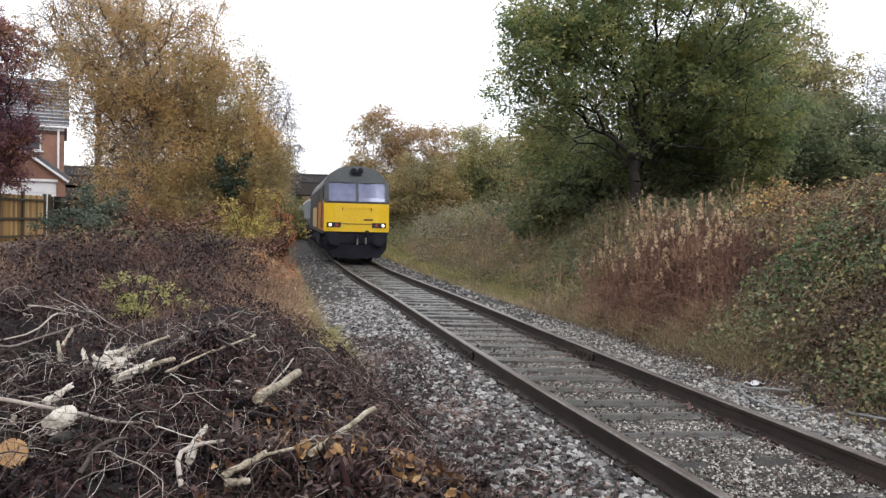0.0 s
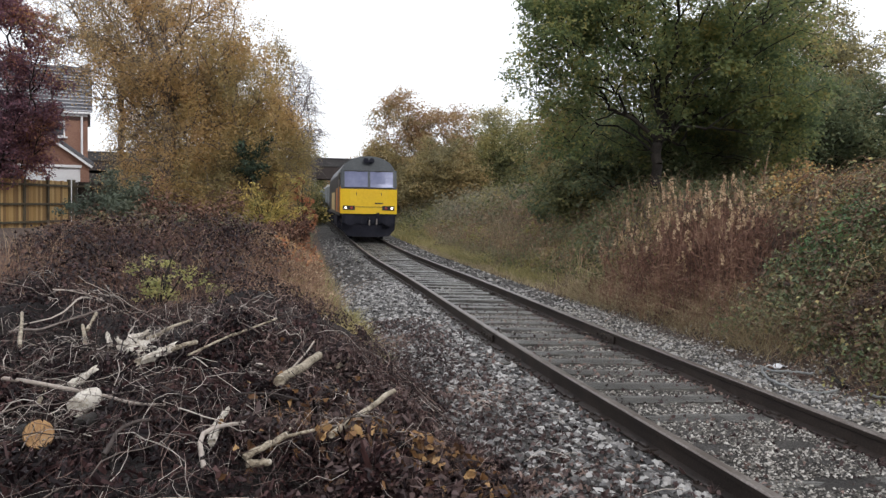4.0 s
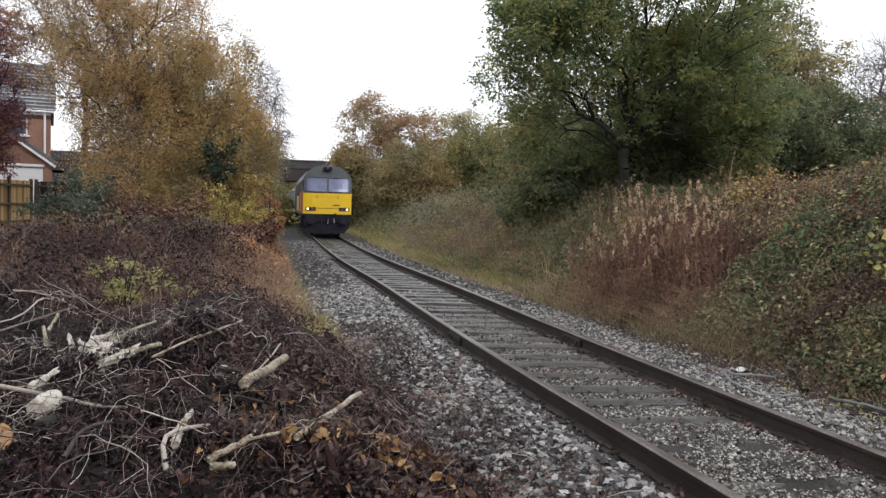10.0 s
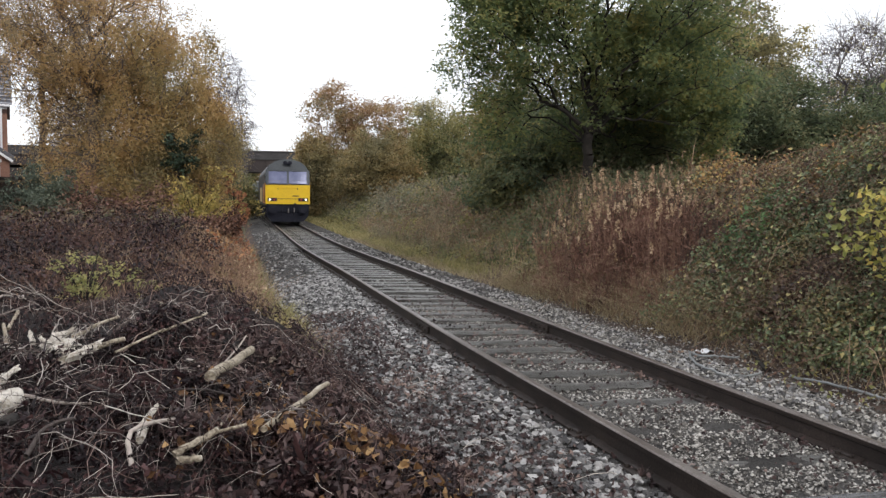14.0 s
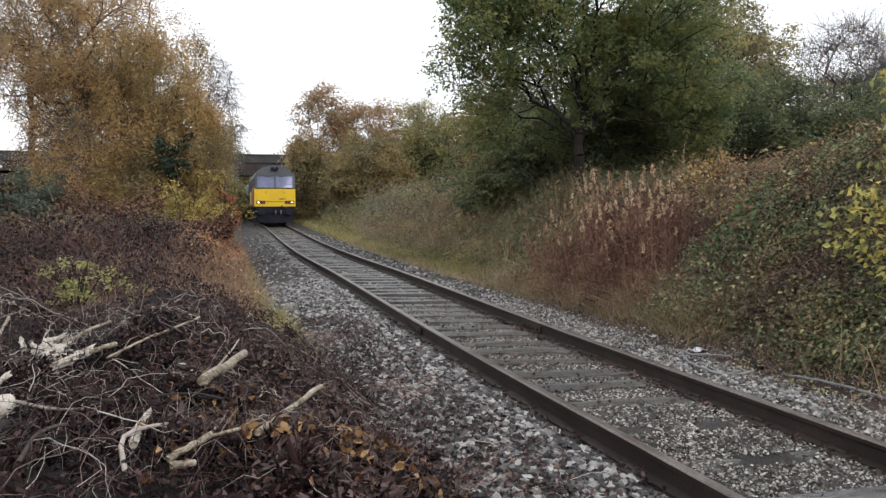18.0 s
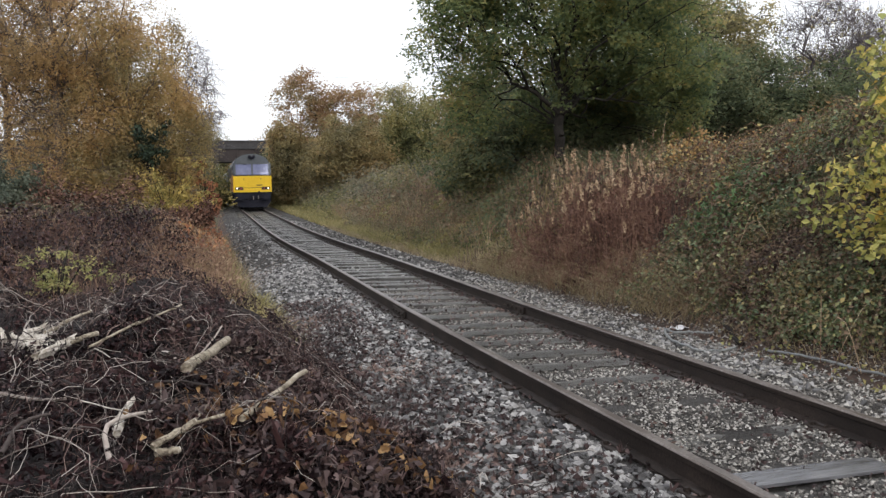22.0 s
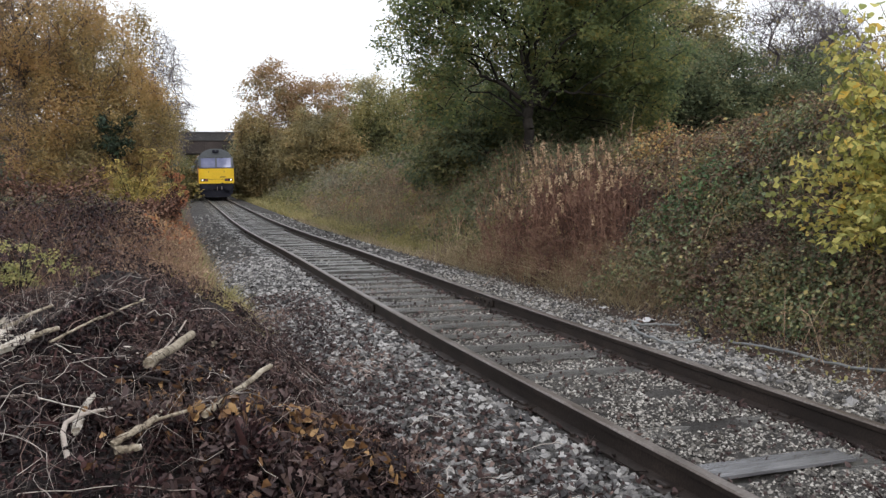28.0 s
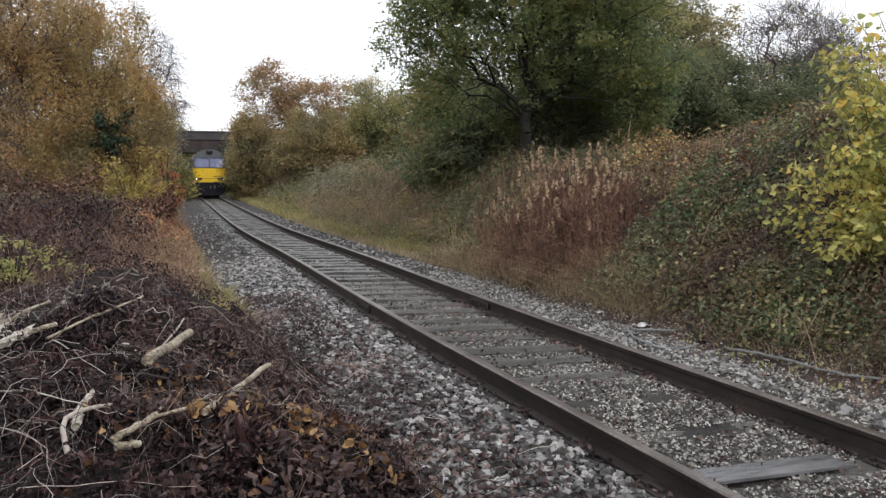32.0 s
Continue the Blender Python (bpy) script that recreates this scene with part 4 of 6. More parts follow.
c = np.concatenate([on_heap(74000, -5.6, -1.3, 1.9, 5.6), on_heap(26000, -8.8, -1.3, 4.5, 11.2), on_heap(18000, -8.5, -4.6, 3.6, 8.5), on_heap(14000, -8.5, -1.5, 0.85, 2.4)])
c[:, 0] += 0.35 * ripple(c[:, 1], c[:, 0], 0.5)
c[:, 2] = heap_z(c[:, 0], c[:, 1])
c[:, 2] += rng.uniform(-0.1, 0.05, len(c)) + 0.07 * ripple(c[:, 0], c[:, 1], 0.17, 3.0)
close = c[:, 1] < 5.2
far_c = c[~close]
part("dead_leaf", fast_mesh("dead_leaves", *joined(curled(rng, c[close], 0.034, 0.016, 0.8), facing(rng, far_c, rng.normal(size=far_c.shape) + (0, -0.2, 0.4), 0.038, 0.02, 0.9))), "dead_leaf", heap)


c = on_heap(15000, -3.5, -1.4, 1.9, 5.4)
c = c[c[:, 0] + 0.25 * ripple(c[:, 0], c[:, 1], 0.4) > -3.2]
c[:, 2] += rng.uniform(-0.03, 0.07, len(c)) + 0.07 * ripple(c[:, 0], c[:, 1], 0.17, 3.0)
part("brown_leaf", fast_mesh("brown_leaves", *curled(rng, c, 0.036, 0.019, 0.8)), "russet_leaf", heap, "red-brown withered leaves")


def twig(paths, p, a, ln, r, lift, curl=0.34):
    """A crooked twig lying on the heap from p, its tip up or down; adds it to paths."""
    n = 13 if ln > 0.6 else 8 if ln > 0.25 else 5
    turn = np.cumsum(rng.normal(0, curl, n)) + a + rng.normal(0, 0.34, n)
    q = np.stack([p[0] + np.cumsum(np.cos(turn)) * ln / n, p[1] + np.cumsum(np.sin(turn)) * ln / n], 1)
    z = heap_z(q[:, 0], q[:, 1]) + lift + rng.uniform(0.0, 0.07) * np.sin(np.linspace(0, 3.14, n)) + rng.uniform(-0.06, 0.1) * np.linspace(-1, 1, n) + rng.normal(0, 0.006, n)
    line = np.column_stack([q, z])
    paths.append((line, r * np.linspace(1.2, 0.4, n)))
    return line, turn


pale, dark, branches = [], [], []
for k in range(4700):
    p = on_heap(1, -8.0, -1.45, 1.0 if k % 12 == 0 else 2.0, 10.9, 0.0, 1.2)[0]
    edge = p[0] > -2.75 + 0.3 * rng.normal() or p[1] > 8.6 or p[1] > 6.2 + 1.5 * rng.uniform()
    kind = dark if edge or k % 9 < 3 else pale
    a = rng.normal(0.6, 0.8) if k % 3 and not edge else rng.uniform(0, 6.28)
    ln = rng.uniform(0.12, 0.5) if k % 8 or edge else rng.uniform(0.6, 1.2)
    r = ((0.0012 if kind is dark else 0.0015) + 0.004 * rng.uniform() ** 3.5) * min(1.0, 0.27 + 0.14 * p[1])
    lift = rng.uniform(-0.01, 0.05) if kind is dark else rng.uniform(0.02, 0.1)
    if ln > 0.7 and kind is pale and p[1] < 7.5 and len(branches) < 280:
        kind = branches
    line, turn = twig(kind, p, a, ln, r, lift)
    kind = pale if kind is branches else kind
    for j in rng.integers(1, len(line), rng.integers(0, 4)):
        twig(kind, line[j], turn[j] + rng.choice((-1, 1)) * rng.uniform(0.35, 1.0), ln * rng.uniform(0.2, 0.55), r * 0.65, lift + 0.02)
for k in range(7000):
    p = on_heap(1, -6.5 if k < 5000 else -3.4, -1.45, 2.6 if k < 5000 else 2.0, 8.6 if k < 5000 else 6.0, 0.0, 1.0)[0]
    d = unit(rng.normal(size=(1, 3)) * (1, 1, 0.55))[0] * rng.uniform(0.04, 0.13)
    p[2] += rng.uniform(-0.02, 0.07)
    (dark if k % 6 else pale).append((np.array([p, p + d * 0.5 + rng.normal(0, 0.008, 3), p + d]), np.array([1.0, 0.8, 0.5]) * rng.uniform(0.0009, 0.0022)))
for line, r in branches:
    part("branch", fast_mesh("branch", *tubes([(line, r)], 5), smooth=True), "branch_bark", heap)
part("twig", fast_mesh("twigs", *tubes(pale, 3), smooth=True), "twig", heap, "weathered pale grey twigs")
part("dark_twig", fast_mesh("dark_twigs", *tubes(dark, 3), smooth=True), "dark_twig", heap, "thin dark red-brown twigs")

# ---- locomotive and wagons ----
LOCO_L, WAGON_L = 21.3, 13.6


def half(profile):
    return profile + [(-x, z) for x, z in reversed(profile) if x > 0]


ROOF = [(1.3, 3.12), (1.22, 3.36), (1.04, 3.62), (0.74, 3.82), (0.38, 3.92), (0.0, 3.95)]
loco = thing("locomotive", Matrix(), "yellow-fronted diesel locomotive with dark roof and lit headlights", "locomotive")
part("body", extrude(half([(1.31, 1.28), (1.31, 3.12)] + ROOF[1:]), 0.75, LOCO_L - 0.3), "black_paint", loco)


def front_y(z):
    """How far the cab front leans back at height z."""
    return 0.02 + 0.03 * (z - 1.2) if z < 2.5 else 0.06 + 0.42 * (z - 2.5)


def front_band(z0, z1, x0, x1, thick=0.05, steps=4, out=0.0, bm=None):
    """A plate on the cab front between two heights, slightly bowed."""
    bm = bm or bmesh.new()
    n = 7
    grid = []
    for k in range(steps + 1):
        z = z0 + (z1 - z0) * k / steps
        row = []
        for i in range(n):
            x = x0 + (x1 - x0) * i / (n - 1)
            row.append((x, front_y(z) + 0.11 * (x / 1.32) ** 4 - out, z))
        grid.append(row)
    f = [[bm.verts.new(p) for p in row] for row in grid]
    b = [[bm.verts.new((p[0], p[1] + thick, p[2])) for p in row] for row in grid]
    for k in range(steps):
        for i in range(n - 1):
            bm.faces.new((f[k][i], f[k][i + 1], f[k + 1][i + 1], f[k + 1][i]))
            bm.faces.new((b[k][i], b[k + 1][i], b[k + 1][i + 1], b[k][i + 1]))
    for k in range(steps):
        bm.faces.new((f[k][0], f[k + 1][0], b[k + 1][0], b[k][0]))
        bm.faces.new((f[k][-1], b[k][-1], b[k + 1][-1], f[k + 1][-1]))
    for i in range(n - 1):
        bm.faces.new((f[0][i], b[0][i], b[0][i + 1], f[0][i + 1]))
        bm.faces.new((f[-1][i], f[-1][i + 1], b[-1][i + 1], b[-1][i]))
    return bm


def cab():
    """The raked cab: a loft from the front outline back to the body."""
    bm = bmesh.new()
    prof = half([(1.3, 1.2), (1.31, 1.8), (1.31, 2.5)] + ROOF)
    a = [bm.verts.new((x * 0.985, front_y(z) + 0.11 * (x / 1.32) ** 4 + 0.03, z)) for x, z in prof]
    b = [bm.verts.new((x, 1.6, z)) for x, z in prof]
    for i in range(len(a)):
        j = (i + 1) % len(a)
        bm.faces.new((a[i], a[j], b[j], b[i]))
    bm.faces.new(a), bm.faces.new(b[::-1])
    bmesh.ops.recalc_face_normals(bm, faces=bm.faces)
    return bm


part("cab", cab(), "slate_paint", loco, "dark slate cab shell")
roof_o = [(x * 1.005, z + 0.015) for x, z in ROOF]
part("roof", extrude(half(roof_o) + [(-1.2, 3.1), (1.2, 3.1)], 1.2, LOCO_L - 1.2), "slate_paint", loco, "dark grey curved roof")
nose = part("nose_panel", front_band(1.24, 2.39, -1.32, 1.32, 0.09, 6), "yellow_paint", loco, "yellow warning panel")
# black strip: the shadow along the nose ledge, put on as colour
part("seam", front_band(1.545, 1.57, -0.62, 0.62, 0.02, 1, 0.012), "black_paint", nose)
part("handrail", front_band(2.2, 2.225, -0.6, 0.6, 0.02, 1, 0.03), "yellow_paint", nose)
for x in (-0.58, 0.58):
    part("handrail_bracket", box(0.03, 0.05, 0.12, x, 0.035, 2.16, 0.006), "black_paint", nose)
part("number_bar", front_band(1.7, 1.76, 0.28, 0.66, 0.01, 1, 0.012), "black_paint", nose)
part("window_surround", front_band(2.39, 3.28, -1.31, 1.31, 0.08, 5, 0.004), "slate_paint", loco, "dark window surround")
for s in (-1, 1):
    x0, x1 = (0.06, 1.13) if s > 0 else (-1.13, -0.06)
    w = part("windscreen", front_band(2.47, 3.2, x0, x1, 0.02, 5, 0.022), "screen_sheen", loco, "large windscreen pane with sky reflection in its colour")
    for za, zb in ((2.42, 2.45), (3.22, 3.25)):
        part("gasket", front_band(za, zb, x0 - 0.03, x1 + 0.03, 0.02, 1, 0.026), "black_paint", w)
    v, f = tubes([(np.array([(s * 0.62, front_y(3.24) - 0.05, 3.26), (s * 0.5, front_y(3.2) - 0.06, 3.2), (s * 0.28, front_y(3.24) - 0.05, 3.22)]), 0.011)], 5)
    part("wiper", fast_mesh("wiper", v, f), "black_paint", w)
    cl = part("lamp_cluster", front_band(1.41, 1.61, *((0.62, 1.2) if s > 0 else (-1.2, -0.64)), 0.03, 2, 0.02), "black_paint", loco, "black headlight housing")
    part("headlight", drum(0.056, 0.04, "Y", s * 1.07, front_y(1.51) + 0.02, 1.51, 18), "lamp_glow", cl, "lit white headlight")
    part("marker_light", drum(0.06, 0.03, "Y", s * 0.8, front_y(1.51) - 0.005, 1.51, 14), "marker", cl, "unlit red tail lamp")
    # buffers
    bf = part("buffer", drum(0.17, 0.45, "Y", s * 0.87, 0.02, 0.95, 16), "grime", loco, "round black buffer")
    part("buffer_head", drum(0.26, 0.05, "Y", s * 0.87, -0.24, 0.95, 20), "grime", bf)
    # side livery: orange front block, cream block, dark rest
    for y0, y1, mat in ((0.2, 1.15, "orange_paint"), (1.15, 6.4, "orange_paint"), (6.4, 8.4, "black_paint"), (8.4, 14.5, "cream_paint"), (14.5, 20.8, "black_paint")):
        part("side_panel", box(0.02, y1 - y0 - 0.01, 1.22 if y0 < 4 else 1.0, s * 1.318, (y0 + y1) / 2, 1.87 if y0 < 4 else 1.8, 0.004), mat, loco)
    part("solebar", box(0.06, LOCO_L - 0.8, 0.16, s * 1.3, LOCO_L / 2, 1.2, 0.01), "black_paint", loco)
    part("cab_window", box(0.02, 0.62, 0.62, s * 1.318, 1.45, 2.84, 0.004), "pane", loco)
    for y0 in (1.05, 2.05):
        part("grab_rail", drum(0.018, 1.5, "Z", s * 1.36, y0, 2.1, 8), "steel", loco)
    part("fuel_tank", box(0.5, 5.0, 0.62, s * 0.95, LOCO_L / 2, 0.72, 0.08), "grime", loco)
    part("air_pipe", drum(0.03, 0.45, "Z", s * 0.34, -0.06, 0.78, 8), "grime", loco)
part("horn_grille", drum(0.12, 0.1, "Y", -0.14, 0.46, 3.73, 16, bm=drum(0.12, 0.1, "Y", 0.14, 0.46, 3.73, 16, bm=box(0.3, 0.1, 0.12, 0, 0.46, 3.66, 0.03))), "grime", loco, "black roof horn opening")
part("buffer_beam", box(2.5, 0.35, 0.5, 0, 0.28, 0.98, 0.05), "grime", loco, "black buffer beam")
part("snow_plough", extrude(half([(0.95, 0.2), (1.2, 0.5), (1.25, 0.75), (0.0, 0.72)]) + [(0.0, 0.16)], 0.05, 0.4), "grime", loco, "black snow plough")
coupling = part("coupling", box(0.1, 0.3, 0.2, 0.02, -0.02, 0.98, 0.03), "grime", loco, "hanging screw coupling")
for x, z in ((0.02, 0.84), (0.36, 0.88)):
    part("coupling_link", box(0.07, 0.06, 0.26, x, -0.18, z, 0.02), "steel", coupling, "worn grey steel link")
part("coupling_socket", box(0.14, 0.12, 0.16, 0.42, -0.02, 1.22, 0.02), "grime", loco)


def bogie(parent, y0, axles, r, mat="grime"):
    frame_ = part("bogie_frame", box(2.3, 0.3, 0.3, 0, y0, 0.72, 0.04), mat, parent, "black bogie frame")
    for s in (-1, 1):
        part("side_frame", box(0.14, 2 * max(abs(a) for a in axles) + 1.0, 0.42, s * 1.05, y0, 0.68, 0.05), mat, frame_)
        for a in axles:
            part("axle_box", box(0.16, 0.36, 0.3, s * 1.14, y0 + a, r, 0.04), mat, frame_)
            part("spring", drum(0.09, 0.3, "Z", s * 1.12, y0 + a + 0.35, 0.62, 10), mat, frame_)
    for a in axles:
        ws = part("wheelset", drum(0.09, 1.5, "X", 0, 0, 0, 12), mat, parent, m=pose(0, y0 + a, r))
        for s in (-1, 1):
            wh = drum(r, 0.13, "X", s * 0.76, 0, 0, 28)
            drum(r + 0.03, 0.03, "X", s * 0.69, 0, 0, 28, bm=wh)
            for k in range(6):
                box(0.145, 0.05, 0.2, s * 0.76, 0.3 * math.cos(k * 1.047), 0.3 * math.sin(k * 1.047), 0, wh)
            part("wheel", wh, mat, ws, "steel wheel")


bogie(loco, 3.9, (-1.98, 0, 1.98), 0.53)
bogie(loco, 17.4, (-1.98, 0, 1.98), 0.53)

wagon = thing("wagon", Matrix(), "grey-blue steel hopper wagon coupled behind the locomotive", "wagon", "wagons of the train")
part("hopper", extrude(half([(0.9, 1.05), (1.32, 1.7), (1.36, 2.85)]), 0.6, WAGON_L - 0.6), "wagon_grey", wagon)
for s in (-1, 1):
    part("top_rail", box(0.12, WAGON_L - 1.0, 0.14, s * 1.36, WAGON_L / 2, 2.9, 0.02), "wagon_top", wagon, "pale top rail")
    for k in range(9):
        part("rib", box(0.07, 0.09, 1.15, s * 1.4, 0.9 + k * (WAGON_L - 1.8) / 8, 2.27, 0.01), "wagon_grey", wagon)
    for y0 in (0.1, WAGON_L - 0.1):
        part("buffer", drum(0.22, 0.3, "Y", s * 0.87, y0, 0.98, 14), "grime", wagon)
    part("solebar", box(0.1, WAGON_L - 0.6, 0.28, s * 1.2, WAGON_L / 2, 1.05, 0.02), "grime", wagon)
for y0 in (0.55, WAGON_L - 0.55):
    part("end_rail", box(2.8, 0.12, 0.14, 0, y0, 2.9, 0.02), "wagon_top", wagon)
    part("headstock", box(2.5, 0.2, 0.34, 0, y0 - 0.2 if y0 < 1 else y0 + 0.2, 1.0, 0.02), "grime", wagon)
bogie(wagon, 2.2, (-0.95, 0.95), 0.46)
bogie(wagon, WAGON_L - 2.2, (-0.95, 0.95), 0.46)
wagons = [wagon] + [copy_thing(wagon, Matrix()) for k in range(4)]

# ---- overbridge ----
bridge = thing("road_bridge", Matrix(), "dark brick and stone road bridge over the railway", "bridge")
BY = 97.0
bx = float(line_x(BY))
part("deck", extrude([(bx - 30, 4.0), (bx + 30, 4.0), (bx + 30, 5.45), (bx - 30, 5.45)], BY, BY + 7), "bridge_brick", bridge, "dark riveted deck girder")
part("parapet", extrude([(bx - 30, 5.45), (bx + 30, 5.45), (bx + 30, 6.2), (bx - 30, 6.2)], BY + 0.1, BY + 0.5), "bridge_stone", bridge, "grey parapet wall")
part("parapet", extrude([(bx - 30, 5.45), (bx + 30, 5.45), (bx + 30, 6.2), (bx - 30, 6.2)], BY + 6.5, BY + 6.9), "bridge_stone", bridge)
part("coping", box(60, 0.6, 0.14, bx, BY + 0.3, 6.27, 0.02), "bridge_stone", bridge)
part("string_course", box(60, 0.2, 0.18, bx, BY - 0.05, 5.45, 0.02), "bridge_stone", bridge)
for k in range(9):
    part("girder_rib", box(0.14, 0.12, 1.3, bx - 8 + 2 * k, BY - 0.05, 4.7, 0.01), "bridge_brick", bridge)
for s in (-1, 1):
    part("abutment", box(25, 7, 5.4, bx + s * 17.2, BY + 3.5, 1.6), "bridge_brick", bridge, "dark brick abutment")


# ---- logs and thick branches on the heap ----
LOG_KINDS = {"log": ("log_bark", "cut branch with pale bark on the brush heap"), "pale": ("pale_wood", "torn branch with stripped white wood"),
             "dark": ("bark", "dark sawn log end in the brush heap"), "sawn": ("bark", "sawn log with fresh orange cut end"), "white": ("pale_wood", "short peeled log of white wood")}


def log(a, b, r, kind):
    a, b = np.array(a, float), np.array(b, float)
    n = 8
    r = r * 0.76
    t = np.linspace(0, 1, n)[:, None]
    fine = a + (b - a) * t + (0, 0, 0.025)
    fine[1:-1] += rng.normal(0, 0.15, (n - 2, 3)) * r
    mat, label = LOG_KINDS[kind]
    rad = r * np.linspace(1.05, 0.9, n) * (1 + rng.normal(0, 0.04 if kind != "pale" else 0.12, n))
    ob = thing("log", Matrix(), label, "log", "logs on the brush heap")
    v, f = tubes([(fine, rad)], 12)
    if kind == "pale":
        mid = np.repeat(fine, 12, 0)
        v = mid + (v - mid) * rng.uniform(0.6, 1.45, (len(v), 1))
        along = (b - a) / np.linalg.norm(b - a)
        v[:12] -= along * rng.uniform(0, 2.6 * r, (12, 1))
        v[-12:] += along * rng.uniform(0, 2.6 * r, (12, 1))
    part("bark", fast_mesh("bark", v, f, smooth=kind != "pale"), mat, ob)
    for end, nxt in ((0, 1), (-1, -2)):
        d = Vector(fine[end] - fine[nxt]).normalized()
        m = Matrix.Translation(fine[end]) @ d.to_track_quat("Z", "Y").to_matrix().to_4x4()
        part("cut_face", drum(rad[end] * 0.98, 0.012, "Z", 0, 0, 0, 14, rad[end] * 0.9), "cut_wood" if kind == "sawn" else "pale_wood" if kind == "pale" or end else mat, ob, m=m)
    return ob


log((-3.26, 4.14, 0.60), (-3.01, 5.04, 0.56), 0.033, "log")
log((-3.09, 3.16, 0.60), (-2.72, 4.04, 0.56), 0.017, "log")
log((-4.24, 6.06, 0.47), (-4.13, 6.10, 0.53), 0.034, "pale")
log((-4.34, 6.12, 0.47), (-4.38, 6.24, 0.52), 0.019, "pale")
log((-3.98, 4.95, 0.57), (-3.84, 5.13, 0.61), 0.029, "pale")
log((-3.85, 5.11, 0.60), (-3.72, 5.22, 0.62), 0.021, "log")
log((-4.11, 6.04, 0.50), (-3.94, 6.12, 0.58), 0.020, "log")
log((-3.95, 6.11, 0.58), (-3.82, 6.19, 0.62), 0.014, "log")
log((-3.59, 7.72, 0.52), (-3.51, 6.81, 0.46), 0.017, "log")
log((-3.75, 5.09, 0.57), (-3.50, 5.34, 0.65), 0.010, "log")
log((-3.51, 5.33, 0.64), (-3.25, 5.49, 0.72), 0.009, "log")
log((-4.50, 6.13, 0.46), (-4.57, 6.40, 0.56), 0.017, "log")
log((-4.53, 6.35, 0.54), (-4.50, 6.52, 0.63), 0.017, "log")
log((-4.77, 5.57, 0.56), (-4.97, 6.42, 0.65), 0.016, "log")
log((-3.52, 3.14, 0.60), (-3.51, 3.33, 0.61), 0.019, "pale")
log((-3.52, 3.30, 0.61), (-3.48, 3.61, 0.60), 0.013, "pale")
log((-3.40, 3.06, 0.56), (-3.26, 3.18, 0.60), 0.017, "log")
log((-3.29, 3.17, 0.59), (-3.15, 3.20, 0.61), 0.009, "log")
log((-3.27, 3.18, 0.59), (-3.18, 3.69, 0.54), 0.008, "log")
log((-3.39, 3.01, 0.55), (-3.32, 3.02, 0.55), 0.018, "log")
log((-4.29, 3.96, 0.57), (-4.42, 4.72, 0.49), 0.013, "log")
log((-2.90, 5.02, 0.50), (-2.80, 5.40, 0.47), 0.021, "log")
log((-2.96, 5.19, 0.55), (-2.87, 6.08, 0.49), 0.013, "log")
log((-4.14, 3.98, 0.54), (-4.08, 4.12, 0.56), 0.06, "white")
log((-4.29, 4.68, 0.50), (-4.22, 4.83, 0.54), 0.023, "pale")
log((-4.01, 3.39, 0.61), (-4.02, 3.67, 0.57), 0.032, "dark")
log((-2.90, 3.18, 0.55), (-2.59, 4.01, 0.32), 0.011, "log")
log((-4.12, 3.24, 0.62), (-4.28, 3.62, 0.5), 0.064, "sawn")
log((-5.6, 5.6, 0.6), (-5.2, 6.3, 0.66), 0.02, "log")
log((-6.6, 6.4, 0.6), (-6.0, 6.6, 0.64), 0.02, "log")

# torn white root with broken prongs
root = thing("torn_root", pose(-4.06, 5.4, 0.565, 0, 0, 20), "torn white root with broken prongs on the brush heap", "root")
bm = bmesh.new()
bmesh.ops.create_icosphere(bm, subdivisions=3, radius=1.0)
for v in bm.verts:
    k = 1 + 0.35 * noise.noise(v.co * 1.7) + 0.18 * noise.noise(v.co * 4.5)
    v.co = Vector((v.co.x * 0.1, v.co.y * 0.15, v.co.z * 0.065)) * k
part("burr", bm, "pale_wood", root)
for x, y, z, ln, up in ((-0.08, 0.07, 0.02, 0.1, 0.05), (-0.02, 0.11, 0.03, 0.12, 0.06), (0.06, 0.1, 0.02, 0.14, 0.03), (0.09, 0.03, 0.0, 0.2, 0.0), (-0.04, -0.11, -0.01, 0.22, -0.05)):
    t = np.linspace(0, 1, 6)[:, None]
    way = np.array([x * 0.8 + 0.02, y, 0]) / math.hypot(x * 0.8 + 0.02, y)
    q = np.array([x, y, z]) * 0.7 + way * ln * t + np.array([0, 0, up]) * t ** 1.5 + rng.normal(0, 0.008, (6, 3))
    part("prong", fast_mesh("prong", *tubes([(q, np.linspace(0.03, 0.006, 6))], 7)), "pale_wood", root)


def limb(x0, y0, x1, y1, r, bow=0.07):
    """A long crooked branch lying over the heap, in one piece."""
    t = np.linspace(0, 1, 12)
    ln = math.hypot(x1 - x0, y1 - y0)
    off = bow * ln * (np.sin(t * 3.1 * rng.uniform(1, 2.2)) + 0.4 * np.sin(t * 11 + rng.uniform(0, 6)))
    x, y = x0 + (x1 - x0) * t - off * (y1 - y0) / ln, y0 + (y1 - y0) * t + off * (x1 - x0) / ln
    z = heap_z(x, y) + 0.07 + 0.03 * np.sin(t * 5 + rng.uniform(0, 6))
    part("branch", fast_mesh("branch", *tubes([(np.stack([x, y, z], 1), r * np.linspace(1.1, 0.55, 12))], 7), smooth=True), "branch_bark", heap)


